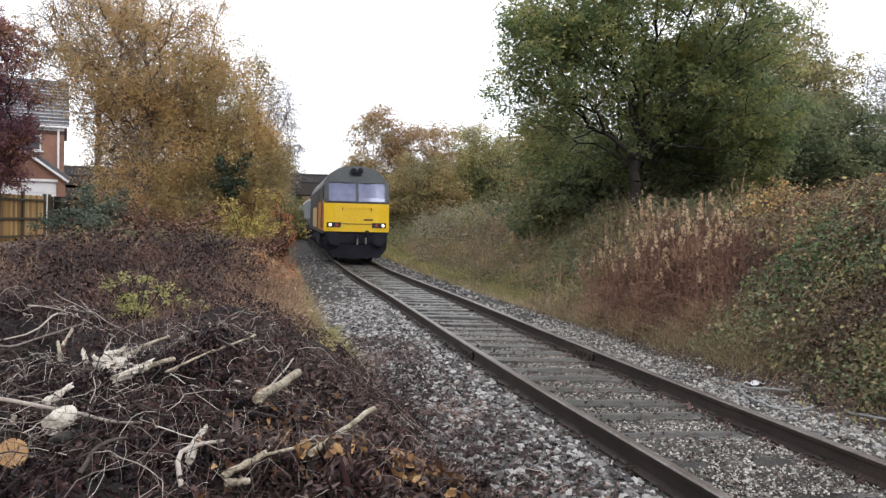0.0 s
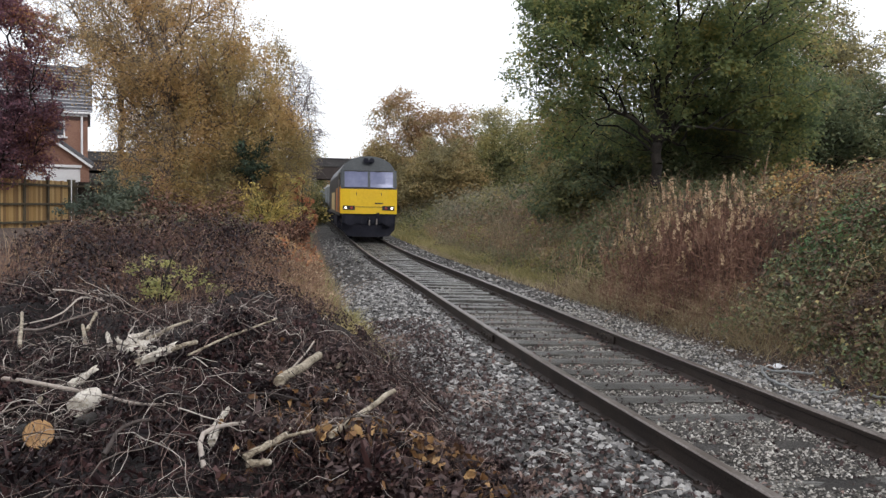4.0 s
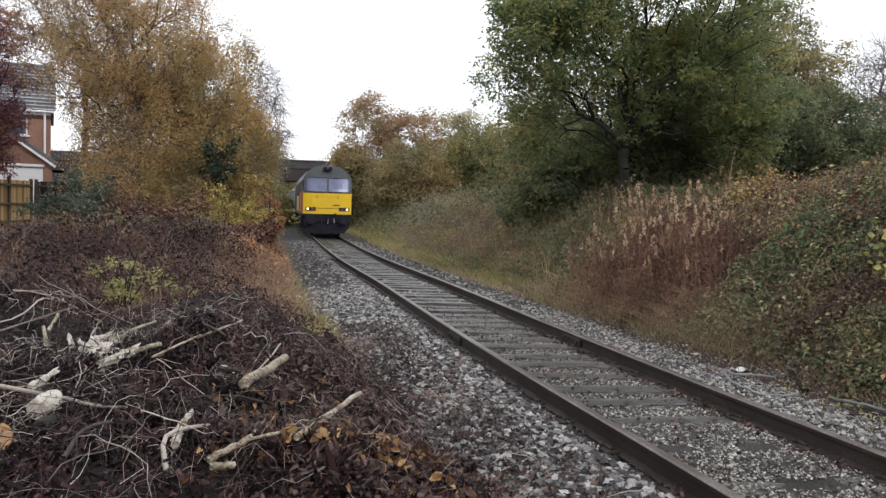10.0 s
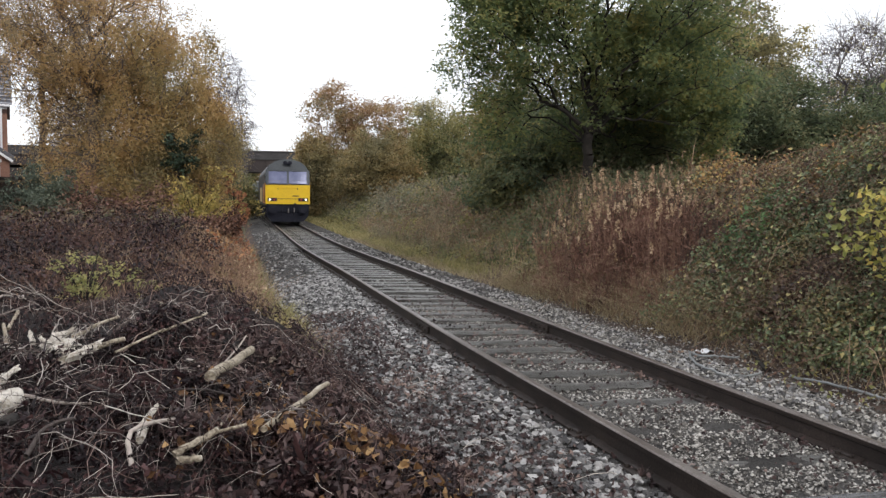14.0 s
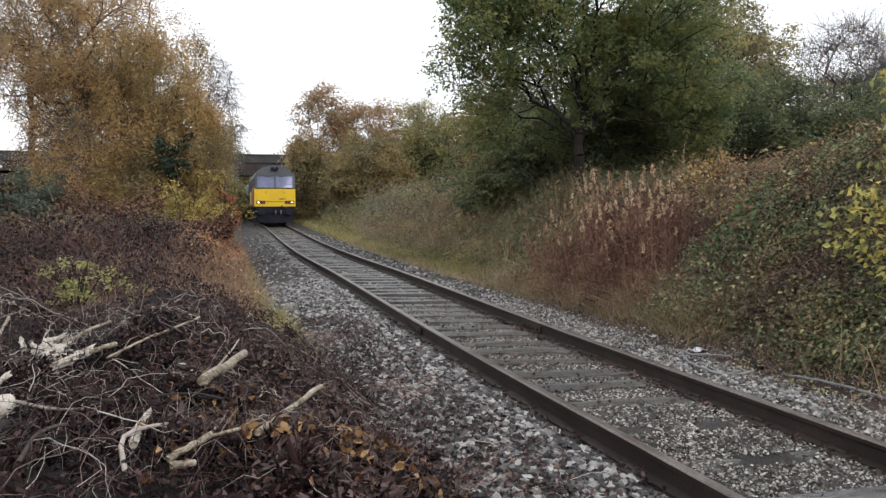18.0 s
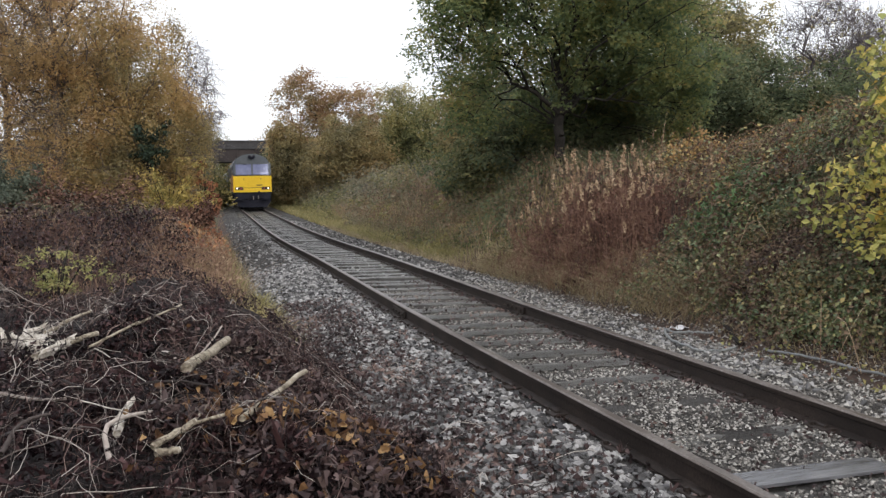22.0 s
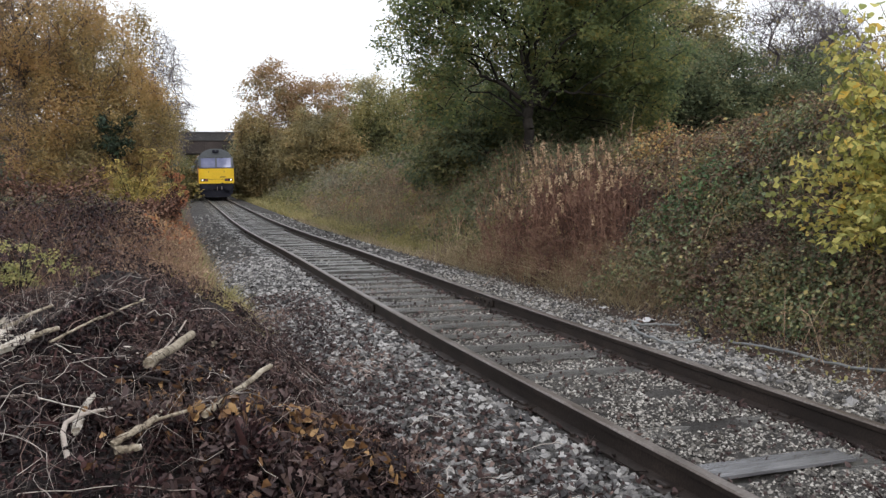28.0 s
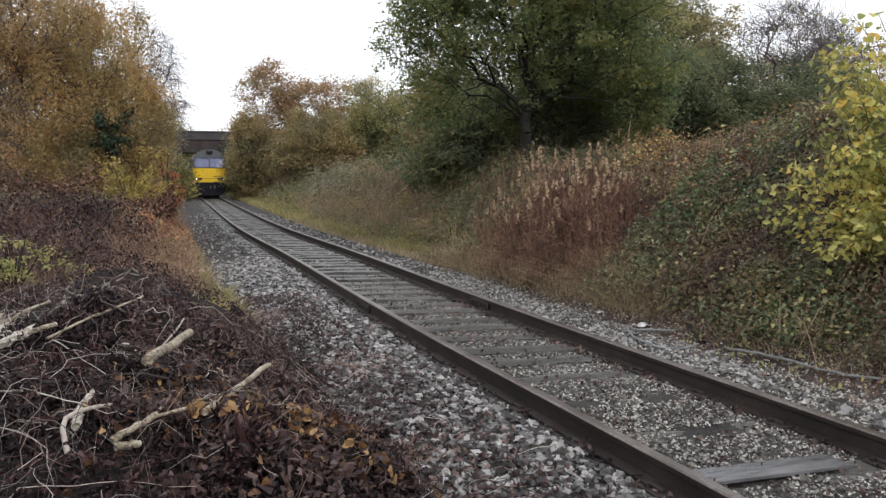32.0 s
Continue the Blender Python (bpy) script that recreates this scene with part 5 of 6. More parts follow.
for ends in ((-4.55, 4.2, -3.75, 3.95, 0.011), (-4.2, 4.35, -3.2, 3.8, 0.01), (-3.85, 2.95, -3.75, 3.3, 0.008), (-3.55, 2.95, -3.35, 3.5, 0.009), (-3.35, 4.4, -3.1, 5.3, 0.009), (-4.9, 5.9, -4.5, 6.9, 0.009), (-4.6, 7.2, -4.85, 6.1, 0.008), (-3.95, 5.5, -3.6, 6.1, 0.013)):
    limb(*ends)

# orange and yellow dead leaves caught at the foot of the heap
rng = np.random.default_rng(17)
n = 1300
x, y = rng.normal(-2.65, 0.32, n), rng.normal(3.6, 0.5, n)
c = np.stack([x, y, heap_z(x, y) + rng.uniform(0.0, 0.1, n)], 1)
tagged(put("fallen_leaves", fast_mesh("fallen_leaves", *curled(rng, c, 0.04, 0.026)), "amber_leaf"), "scatter of orange and yellow leaves at the heap's foot", "fallen leaves", kind="stuff")
n = 5600
u, y = -2.3 + np.abs(rng.normal(0, 0.62, n)), 2.0 + 10.0 * rng.uniform(0, 1, n) ** 1.4
u = np.minimum(u, -0.85)
c = on_line(u, y, bed_z(u) + rng.uniform(0.01, 0.05, n))
tagged(put("dead_leaves", fast_mesh("dead_leaves", *curled(rng, c, 0.042, 0.024)), "russet_leaf"), "dark dead leaves blown over the ballast", "dead leaves", kind="stuff")
n = 420
u, y = rng.uniform(1.7, 2.9, n), rng.uniform(3, 9, n)
x = line_x(y) + u
c = np.stack([x, y, land(x, y) + rng.uniform(0.02, 0.1, n)], 1)
tagged(put("fallen_leaves", fast_mesh("fallen_leaves", *leaves(rng, c, 0.042, 0.03, bend=0.2)), "brown_weed"), "brown and yellow leaves fallen along the trackside", "fallen leaves", kind="stuff")


n = 2600
y = 2.2 + 12 * rng.uniform(0, 1, n) ** 1.3
u = np.where(rng.uniform(size=n) < 0.6, rng.choice((-0.66, 0.66), n) + rng.normal(0, 0.07, n), rng.uniform(-0.66, 0.66, n))
c = on_line(u, y, bed_z(u) + rng.uniform(0.01, 0.03, n))
tagged(put("dead_leaves", fast_mesh("dead_leaves", *curled(rng, c, 0.038, 0.022)), "russet_leaf"), "dark dead leaves caught between the rails", "dead leaves", kind="stuff")


n = 130
y = rng.uniform(4.4, 7.6, n)
x = line_x(y) + rng.uniform(1.95, 2.75, n)
c = np.stack([x, y, land(x, y) + rng.uniform(0.03, 0.1, n)], 1)
tagged(put("yellow_leaves", fast_mesh("yellow_leaves", *leaves(rng, c, 0.05, 0.042, bend=0.2)), "yellow_scrap"), "yellow and orange leaves fallen below the yellow shrub", "fallen leaves", kind="stuff")

# twigs and leaves spilled from the heap over the ballast
spill = []
for k in range(620):
    u, y, a = -2.35 + 1.1 * rng.uniform() ** 1.6, 2.4 + 8.0 * rng.uniform() ** 1.4, rng.uniform(0, 6.28)
    ln, n = rng.uniform(0.1, 0.4), 6
    turn = a + np.cumsum(rng.normal(0, 0.5, n))
    uu, yy = u + np.cumsum(np.cos(turn)) * ln / n, y + np.cumsum(np.sin(turn)) * ln / n
    q = on_line(uu, yy, bed_z(uu) + 0.02 + 0.05 * rng.uniform() * np.sin(np.linspace(0, 3, n)))
    q[:, 2] = np.maximum(q[:, 2], heap_z(q[:, 0], q[:, 1]) + 0.02)
    spill.append((q, rng.uniform(0.0015, 0.003)))
tagged(put("spilled_twigs", fast_mesh("spilled_twigs", *tubes(spill, 3), smooth=True), "twig"), "thin dark twigs spilled over the ballast", "twigs", kind="stuff")
n = 4400
u, y = -2.4 + 1.15 * rng.uniform(0, 1, n) ** 1.7, 2.2 + 9.5 * rng.uniform(0, 1, n) ** 1.5
c = on_line(u, y, bed_z(u) + rng.uniform(0.01, 0.06, n))
c[:, 2] = np.maximum(c[:, 2], heap_z(c[:, 0], c[:, 1]))
tagged(put("spilled_leaves", fast_mesh("spilled_leaves", *curled(rng, c, 0.038, 0.02)), "russet_leaf"), "dark reddish dead leaves spilled from the heap", "dead leaves", kind="stuff")


# ---- undergrowth ----
def spread(n, u0, u1, y0, y1, power=1.0):
    y = y0 + (y1 - y0) * rng.uniform(0, 1, n) ** power
    u = rng.uniform(u0, u1, n)
    x = line_x(y) + u
    return np.stack([x, y, land(x, y)], 1)


def patchy(p, s, keep, seed):
    return p[ripple(p[:, 0], p[:, 1], s, seed) * 0.5 + 0.5 + rng.normal(0, 0.16, len(p)) > keep]


def raised(p, h):
    q = p.copy()
    q[:, 2] += h * rng.uniform(0, 1, len(p)) ** 0.7
    return q


def stuff(name, mat, label, category, *pieces):
    return tagged(put(name, fast_mesh(name, *joined(*pieces)), mat), label, category, kind="stuff")


# far side of the heap: dead bracken, bramble and grass
p = spread(9000, -8.8, -2.9, 10.6, 24, 1.2)
stuff("dead_bracken", "red_weed", "red-brown dead weeds and bracken behind the brush heap", "undergrowth",
      mounds(rng, spread(300, -8.8, -3.0, 11.2, 24, 1.1), 0.36, 0.26, 60, 0.07, 0.03, 0.8), blades(rng, p[:6000], 0.32, 0.01, 0.5))
stuff("dead_stalks", "pink_stalk", "bleached pinkish stalks among the bracken", "undergrowth", blades(rng, spread(2600, -9, -2.6, 10.2, 24), 0.46, 0.008, 0.6))
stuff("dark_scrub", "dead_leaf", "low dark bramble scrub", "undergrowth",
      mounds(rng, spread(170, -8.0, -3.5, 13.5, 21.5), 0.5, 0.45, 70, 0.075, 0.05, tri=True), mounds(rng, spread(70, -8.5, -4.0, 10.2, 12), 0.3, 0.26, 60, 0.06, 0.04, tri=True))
p = spread(3600, -3.3, -2.25, 8.6, 34, 1.1)
stuff("dry_grass", "straw", "pale dry grass along the ballast edge", "grass", blades(rng, p, 0.17, 0.01, 0.8))
stuff("green_grass", "lime_grass", "tufts of yellow-green grass along the ballast edge", "grass", blades(rng, patchy(spread(9000, -3.1, -2.2, 8.6, 13), 0.9, 0.42, 4.0), 0.2, 0.009, 0.7), blades(rng, patchy(spread(4000, -3.3, -2.4, 13, 26), 1.2, 0.5, 4.0), 0.22, 0.012, 0.7))
p = patchy(spread(1000, -3.6, -2.5, 18, 31), 1.3, 0.5, 2.0)
stuff("rusty_weeds", "red_leaf", "orange and rust leaves along the path edge", "undergrowth", leaves(rng, raised(p, 0.6), 0.1, 0.06))
p = patchy(spread(2600, -4.0, -2.55, 11, 27), 0.9, 0.4, 5.0)
stuff("straw_weeds", "pink_stalk", "tall bleached weeds beside the line", "undergrowth", blades(rng, p, 0.55, 0.01, 0.5), leaves(rng, raised(p, 0.5), 0.08, 0.03), mounds(rng, patchy(spread(150, -4.0, -2.7, 11.5, 27), 0.8, 0.35, 6.0), 0.22, 0.4, 60, 0.07, 0.026, 0.9))
stuff("leafy_scrub", "bramble_leaf", "mixed green and brown scrub below the fence", "undergrowth", mounds(rng, spread(90, -8.2, -4.5, 19.5, 26.5), 0.5, 0.4, 60, 0.1, 0.065, tri=True))

# bank on the other side
stuff("brown_grass", "pink_stalk", "brown withered grass at the foot of the bank", "grass", blades(rng, spread(2600, 2.5, 3.5, 8.8, 17), 0.24, 0.008, 1.3))
p = np.concatenate([patchy(spread(15000, 2.5, 4.9, 15.5, 46, 1.0), 2.4, 0.34, 2.2), patchy(spread(9000, 2.6, 6.2, 21, 40), 2.0, 0.4, 0.7), spread(4500, 2.3, 4.2, 40, 92)])
k = len(p) - 4500
stuff("verge_grass", "lime_grass", "yellow-green grass at the foot of the bank", "grass", blades(rng, p[:k], 0.27, 0.014, 0.8), blades(rng, p[k:], 0.35, 0.04, 0.8))
stuff("verge_thatch", "straw", "pale flattened grass along the stones", "grass", blades(rng, spread(6000, 2.2, 3.3, 13.5, 40), 0.13, 0.013, 0.9))
stuff("rough_scrub", "brown_scrub", "low tangle of brown and green weeds on the bank", "undergrowth",
      mounds(rng, spread(330, 3.1, 9.5, 15, 45, 1.2), 0.5, 0.5, 75, 0.1, 0.06, 0.6, tri=True), blades(rng, spread(3500, 3.0, 8.0, 15, 40), 0.6, 0.01, 0.5))
stuff("bank_scrub", "bank_leaf", "tangled brown and grey-green scrub on the far bank", "undergrowth",
      mounds(rng, spread(260, 3.9, 13.0, 38, 105), 1.1, 1.0, 75, 0.2, 0.12, 0.6, tri=True), blades(rng, spread(4500, 3.5, 11, 36, 100), 0.7, 0.016, 0.5))
p = spread(100, -9, -3.0, 30, 100)
stuff("far_scrub", "bank_leaf", "scrub along the far cutting", "undergrowth", mounds(rng, p, 1.0, 1.0, 70, 0.2, 0.12, tri=True), blades(rng, spread(3000, -9, -2.6, 30, 100), 0.8, 0.02, 0.5))
p = np.concatenate([spread(700, 2.9, 5.5, 13.5, 26), spread(3000, 3.6, 8.0, 24, 48)])
stuff("bank_weeds", "pink_stalk", "bleached pinkish weed stalks on the bank", "undergrowth", blades(rng, p, 0.75, 0.013, 0.35), leaves(rng, raised(p, 0.75), 0.1, 0.03))
stuff("green_scrub", "dark_leaf", "dark green scrub under the oak", "undergrowth", mounds(rng, patchy(spread(190, 3.6, 8.5, 14.5, 27), 2.0, 0.35, 2.0), 0.55, 0.6, 80, 0.095, 0.062, tri=True))
stuff("mixed_scrub", "olive_leaf", "olive and green brambles beside the line", "undergrowth", mounds(rng, patchy(spread(170, 2.9, 5.5, 13.8, 27), 1.0, 0.35, 3.0), 0.36, 0.45, 70, 0.08, 0.055, tri=True))
stuff("olive_scrub", "olive_leaf", "olive and green scrub on the far bank", "undergrowth", mounds(rng, spread(70, 2.9, 5.4, 44, 85), 0.6, 0.75, 80, 0.15, 0.09, tri=True), mounds(rng, patchy(spread(150, 4.2, 10.5, 27, 75), 2.2, 0.42, 1.5), 0.9, 0.85, 80, 0.16, 0.1, tri=True))

# bramble bank
bramble = thing("bramble_bank", Matrix(), "dense bank of brambles with green, brown and reddish leaves", "brambles", kind="stuff")
near = np.concatenate([spread(520, 2.7, 7.2, 3.0, 10.5), spread(70, 3.0, 4.7, 4.8, 8.2), spread(90, 2.55, 3.3, 3.2, 9.5)])
far = np.concatenate([spread(320, 4.2, 8.5, 9.5, 15.2), spread(50, 3.0, 4.4, 8.8, 10.4)])
part("foliage", fast_mesh("bramble_leaves", *joined(mounds(rng, near, 0.33, 0.34, 130, 0.044, 0.035, 0.9), mounds(rng, far[::2], 0.4, 0.24, 90, 0.062, 0.046, 0.8))), "bramble_leaf", bramble)
part("brown_foliage", fast_mesh("brown_leaves", *joined(mounds(rng, far[1::2], 0.4, 0.24, 90, 0.062, 0.046, 0.8, True), mounds(rng, patchy(spread(230, 3.9, 7.2, 3.5, 10.5), 1.5, 0.4, 1.2), 0.32, 0.42, 90, 0.046, 0.036, 0.9, True))), "brown_bramble", bramble, "red-brown withered bramble leaves")
p = np.concatenate([patchy(spread(420, 2.6, 5.2, 3.2, 10.5), 1.2, 0.52, 0.5), spread(34, 2.6, 3.2, 3.2, 9.0)])
part("green_foliage", fast_mesh("green_leaves", *mounds(rng, p, 0.24, 0.34, 95, 0.046, 0.037, 0.9)), "green_bramble", bramble, "fresh green bramble leaves")
part("russet_foliage", fast_mesh("russet_leaves", *mounds(rng, patchy(spread(210, 3.2, 7.0, 4.0, 13.5), 1.4, 0.5, 2.0), 0.24, 0.4, 40, 0.055, 0.045, 0.7)), "amber_bramble", bramble, "orange and tan autumn bramble leaves")
# sparse overlay of leaves; the brambles' highlights are put into their pale colour
top = np.concatenate([spread(190, 2.6, 6.5, 3.2, 10.5), spread(150, 3.4, 8.0, 9.0, 15)])
part("lit_foliage", fast_mesh("lit_leaves", *mounds(rng, top, 0.36, 0.34, 22, 0.056, 0.044, 0.5)), "lit_bramble", bramble, "scattered green and yellow leaves with highlights in their colour")
p = spread(26, 3.55, 4.2, 9.3, 10.3)
part("fresh_foliage", fast_mesh("fresh_leaves", *mounds(rng, p, 0.2, 0.42, 60, 0.06, 0.042, 0.7)), "fresh_leaf", bramble, "clump of bright green leaves")
paths = []
for q in spread(900, 2.5, 8.0, 3.0, 16):
    a, ln, h = rng.uniform(0, 6.28), rng.uniform(0.5, 1.4), rng.uniform(0.25, 0.55)
    s = np.linspace(0, 1, 6)
    x, y = q[0] + math.cos(a) * ln * s, q[1] + math.sin(a) * ln * s
    paths.append((np.stack([x, y, land(x, y) + 0.05 + h * np.sin(s * 3.0)], 1), rng.uniform(0.0015, 0.0035)))
part("cane", fast_mesh("bramble_canes", *tubes(paths[:560], 4)), "herb_stem", bramble)
part("dry_cane", fast_mesh("dry_canes", *tubes(paths[560:], 4)), "pink_stalk", bramble, "bleached dead canes")
stuff("toe_grass", "straw", "dry grass at the foot of the bramble bank", "grass", blades(rng, spread(1300, 2.35, 2.9, 2.5, 12), 0.2, 0.005, 1.4), blades(rng, spread(3400, 2.3, 3.2, 8.6, 17), 0.34, 0.008, 2.0))

# dead willowherb
herb = thing("willowherb_stand", Matrix(), "stand of dead reddish willowherb with fluffy pale tops", "weeds", kind="stuff")
stem_paths, leaf_c = [], []
for k in range(900):
    y = 13.0 + 3.0 * rng.uniform(-1, 1) * rng.uniform(0.3, 1)
    u = 2.3 + 1.65 * rng.uniform() ** 0.8
    x = float(line_x(y)) + u
    tall = rng.uniform() < 0.15 and u > 2.75
    clump = 0.85 + 0.3 * float(ripple(x * 1.0, y, 0.5, 1.7))
    h = (rng.uniform(1.2, 1.75) if tall else rng.uniform(0.6, 1.25)) * clump * (0.6 + 0.4 * min(1, (u - 2.3) / 0.6)) * (1 - 0.025 * (y - 13.0) ** 2)
    lean = rng.normal(0, 0.06, 2) if tall else (rng.normal(-0.08, 0.14), rng.normal(0, 0.14))
    s = np.linspace(0, 1, 6)
    q = np.stack([x + lean[0] * h * s ** 1.8, y + lean[1] * h * s ** 1.8, float(land(x, y)) + h * s * (1 - 0.1 * s)], 1)
    stem_paths.append((q, np.linspace(0.007, 0.0025, 6)))
    for j in range(17):
        t = rng.uniform(0.12, 0.95)
        leaf_c.append([np.interp(t, s, q[:, a]) for a in range(3)] + rng.normal(0, 0.035, 3))
    if tall:
        fluff_c = []
        size = rng.uniform(0.1, 0.2)
        for j in range(int(230 * size)):
            t = rng.uniform(1.0 - size, 1.02)
            leaf = np.array([np.interp(t, s, q[:, a]) for a in range(3)])
            fluff_c.append(leaf + rng.normal(0, 0.009 + 0.05 * max(0, 1.0 - t), 3) * (1, 1, 0.6))
        part("seed_head", fast_mesh("seed_head", *leaves(rng, np.array(fluff_c), 0.05, 0.02, (0, 0, 1), 0.3)), "herb_fluff", herb, "pale fluffy seed head")
part("stem", fast_mesh("stems", *tubes(stem_paths, 4)), "herb_stem", herb)
part("dry_leaf", fast_mesh("dry_leaves", *leaves(rng, np.array(leaf_c), 0.1, 0.016, (0, 0, -1), 0.2)), "herb_stem", herb)

# ---- shrubs ----
def shrub(name, base, size, stems, n, leaf, mat, seed, label, twig="bark", bend=0.2):
    r = np.random.default_rng(seed)
    paths, c = [], []
    for k in range(stems):
        d = r.normal(size=3) * np.array(size) * 0.5
        d[2] = abs(d[2]) + size[2] * 0.35
        s = np.linspace(0, 1, 5)[:, None]
        q = d * s + np.array([0, 0, 0.15 * size[2]]) * np.sin(s * 3.1) + r.normal(0, 0.02, (5, 3)) * s
        paths.append((q, np.linspace(0.014, 0.004, 5)))
        t = r.uniform(0.25, 1.05, n // stems)[:, None]
        c.append(d * t + np.array([0, 0, 0.15 * size[2]]) * np.sin(t * 3.1) + r.normal(0, 0.13, (n // stems, 3)) * np.array(size) * 0.55)
    ob = thing(name, pose(*base), label, "shrub")
    part("stem", fast_mesh("stem", *tubes(paths, 5)), twig, ob)
    c = np.concatenate(c)
    c[:, 2] = np.abs(c[:, 2])
    ends = c[r.choice(len(c), max(8, n // 22))]
    part("foliage", fast_mesh("foliage", *sprays(r, ends, 22, 0.09 * max(size[0], 0.5), 0.7, leaf, leaf * 0.65, 0.7)), mat, ob)
    return ob


shrub("yellow_bush", at_land(-4.7, 12.6), (0.6, 0.5, 0.8), 20, 1000, 0.05, "yellow_scrap", 71, "low bush with yellow-green leaves behind the brush heap")
shrub("sapling", at_land(-3.95, 12.8), (0.35, 0.3, 0.5), 6, 70, 0.07, "yellow_scrap", 52, "thin sapling with a few pale leaves")
shrub("holly_bush", at_land(-3.6, 24.6, 1.2), (0.7, 0.7, 1.2), 18, 2600, 0.09, "holly_leaf", 54, "dark evergreen holly among the birches")
shrub("conifer_bush", at_land(-6.85, 23.0), (1.25, 1.1, 0.95), 34, 8500, 0.085, "teal_leaf", 55, "dull blue-green bush by the fence")
shrub("red_shrub", at_land(-2.15, 25.0, 0.25), (0.4, 0.9, 1.6), 34, 3000, 0.09, "red_leaf", 56, "shrub with bright orange-red leaves beside the line")
shrub("golden_shrub", at_land(-3.15, 24.0), (1.1, 0.8, 1.25), 34, 4600, 0.07, "golden", 64, "shrub with golden autumn leaves at the foot of the birches")
shrub("brown_shrub", at_land(-3.0, 22.6), (1.2, 1.2, 0.75), 30, 4600, 0.08, "herb_stem", 57, "brown withered shrub beside the line")
shrub("brown_shrub", at_land(-5.2, 22.5), (2.2, 1.2, 0.7), 30, 5000, 0.08, "herb_stem", 58, "low brown withered shrub under the birches")
shrub("green_shrub", at_land(7.2, 25.5), (1.1, 1.1, 1.0), 30, 3600, 0.1, "olive_leaf", 59, "light green shrub on the bank beside the oak")
shrub("green_shrub", at_land(6.8, 29.0), (1.6, 1.6, 1.6), 30, 4600, 0.12, "dark_leaf", 60, "dark green shrub on the bank")
shrub("green_shrub", at_land(4.1, 6.3, -0.1), (0.9, 0.9, 0.9), 20, 1600, 0.08, "green_bramble", 61, "green leafy shrub under the yellow-leaved shrub")

# broad-leaved shrub with large yellow leaves, each leaf a piece
rng = np.random.default_rng(63)
hazel = thing("yellow_shrub", pose(*at_land(3.22, 6.1)), "tall shrub with large yellow-green leaves on the bank", "shrub")
leaf_kinds = []
for k in range(4):
    v, f = [], []
    n = 5
    for i in range(n):
        t = i / (n - 1)
        w = 0.46 * math.sin(math.pi * min(1, t * 1.02) ** 0.75) + 0.02
        droop = -0.25 * t * t + 0.03 * rng.normal()
        for s, lift in ((-1, 0.1), (0, 0.0), (1, 0.1)):
            v.append((s * w, t, droop + lift * w * 1.6))
    for i in range(n - 1):
        for s in (0, 1):
            a = i * 3 + s
            f.append((a, a + 1, a + 4, a + 3))
    me = fast_mesh("leaf", np.array(v) * 0.095, f, True)
    me.materials.append(M["yellow_leaf"])
    leaf_kinds.append(me)
paths, count, rest = [], 0, []
for k in range(42):
    # shoots rise from the foot and arch over towards the line; the tallest stand farthest back
    up = rng.uniform(0.5, 3.1)
    out = rng.uniform(-0.75, 0.2) * (1.15 - 0.2 * up) + 0.42 * max(0.0, up - 1.4)
    tip = np.array([out, rng.uniform(-0.7, 0.6), up])
    s = np.linspace(0, 1, 9)[:, None]
    foot = np.array([rng.uniform(0.2, 0.8), rng.uniform(-0.2, 0.3), 0])
    q = foot + (tip - foot) * s + np.array([0, 0, 0.3]) * np.sin(s * 3.1) + np.array([-0.25, 0, -0.15]) * s ** 3 + rng.normal(0, 0.02, (9, 3)) * s
    paths.append((q, np.linspace(0.011, 0.003, 9)))
    for j in range(30):
        t = rng.uniform(0.25, 1.03)
        p = np.array([np.interp(t, s[:, 0], q[:, a]) for a in range(3)]) + rng.normal(0, 0.075, 3) * (1, 1, 0.6)
        if count < 300 and j % 3:
            put("leaf", leaf_kinds[count % 4], "yellow_leaf", hazel, m=pose(*p, rng.normal(-35, 22), rng.normal(0, 22), rng.uniform(40, 220)) @ Matrix.Scale(rng.uniform(0.65, 1.1), 4))
            count += 1
        else:
            rest.append(p)
part("stem", fast_mesh("stem", *tubes(paths, 5)), "shoot", hazel)
rest = np.array(rest)
tagged(part("foliage", fast_mesh("foliage", *sprays(rng, rest, 4, 0.08, 0.7, 0.072, 0.058, 0.6, 0.5)), "yellow_mass", hazel), kind="stuff")

# ---- cables, twigs and litter beside the line ----
def cable(pts, r, label, mat="cable"):
    pts = np.array(pts, float)
    s, fine = np.linspace(0, 1, len(pts)), np.linspace(0, 1, 18)
    q = np.stack([np.interp(fine, s, pts[:, a]) for a in range(2)], 1)
    q[1:-1] = (q[:-2] + 2 * q[1:-1] + q[2:]) / 4
    bed = np.array([on_line(float(a - line_x(b)), float(b), float(bed_z(a - line_x(b))))[2] for a, b in q])
    z = np.maximum(land(q[:, 0], q[:, 1]) + 0.025, bed) + r + 0.02 + 0.015 * np.sin(fine * 6) + rng.normal(0, 0.006, 18)
    ob = put("cable", fast_mesh("cable", *tubes([(np.column_stack([q, z]), r)], 8), smooth=True), mat)
    return tagged(ob, label, "cable", "cables beside the line")


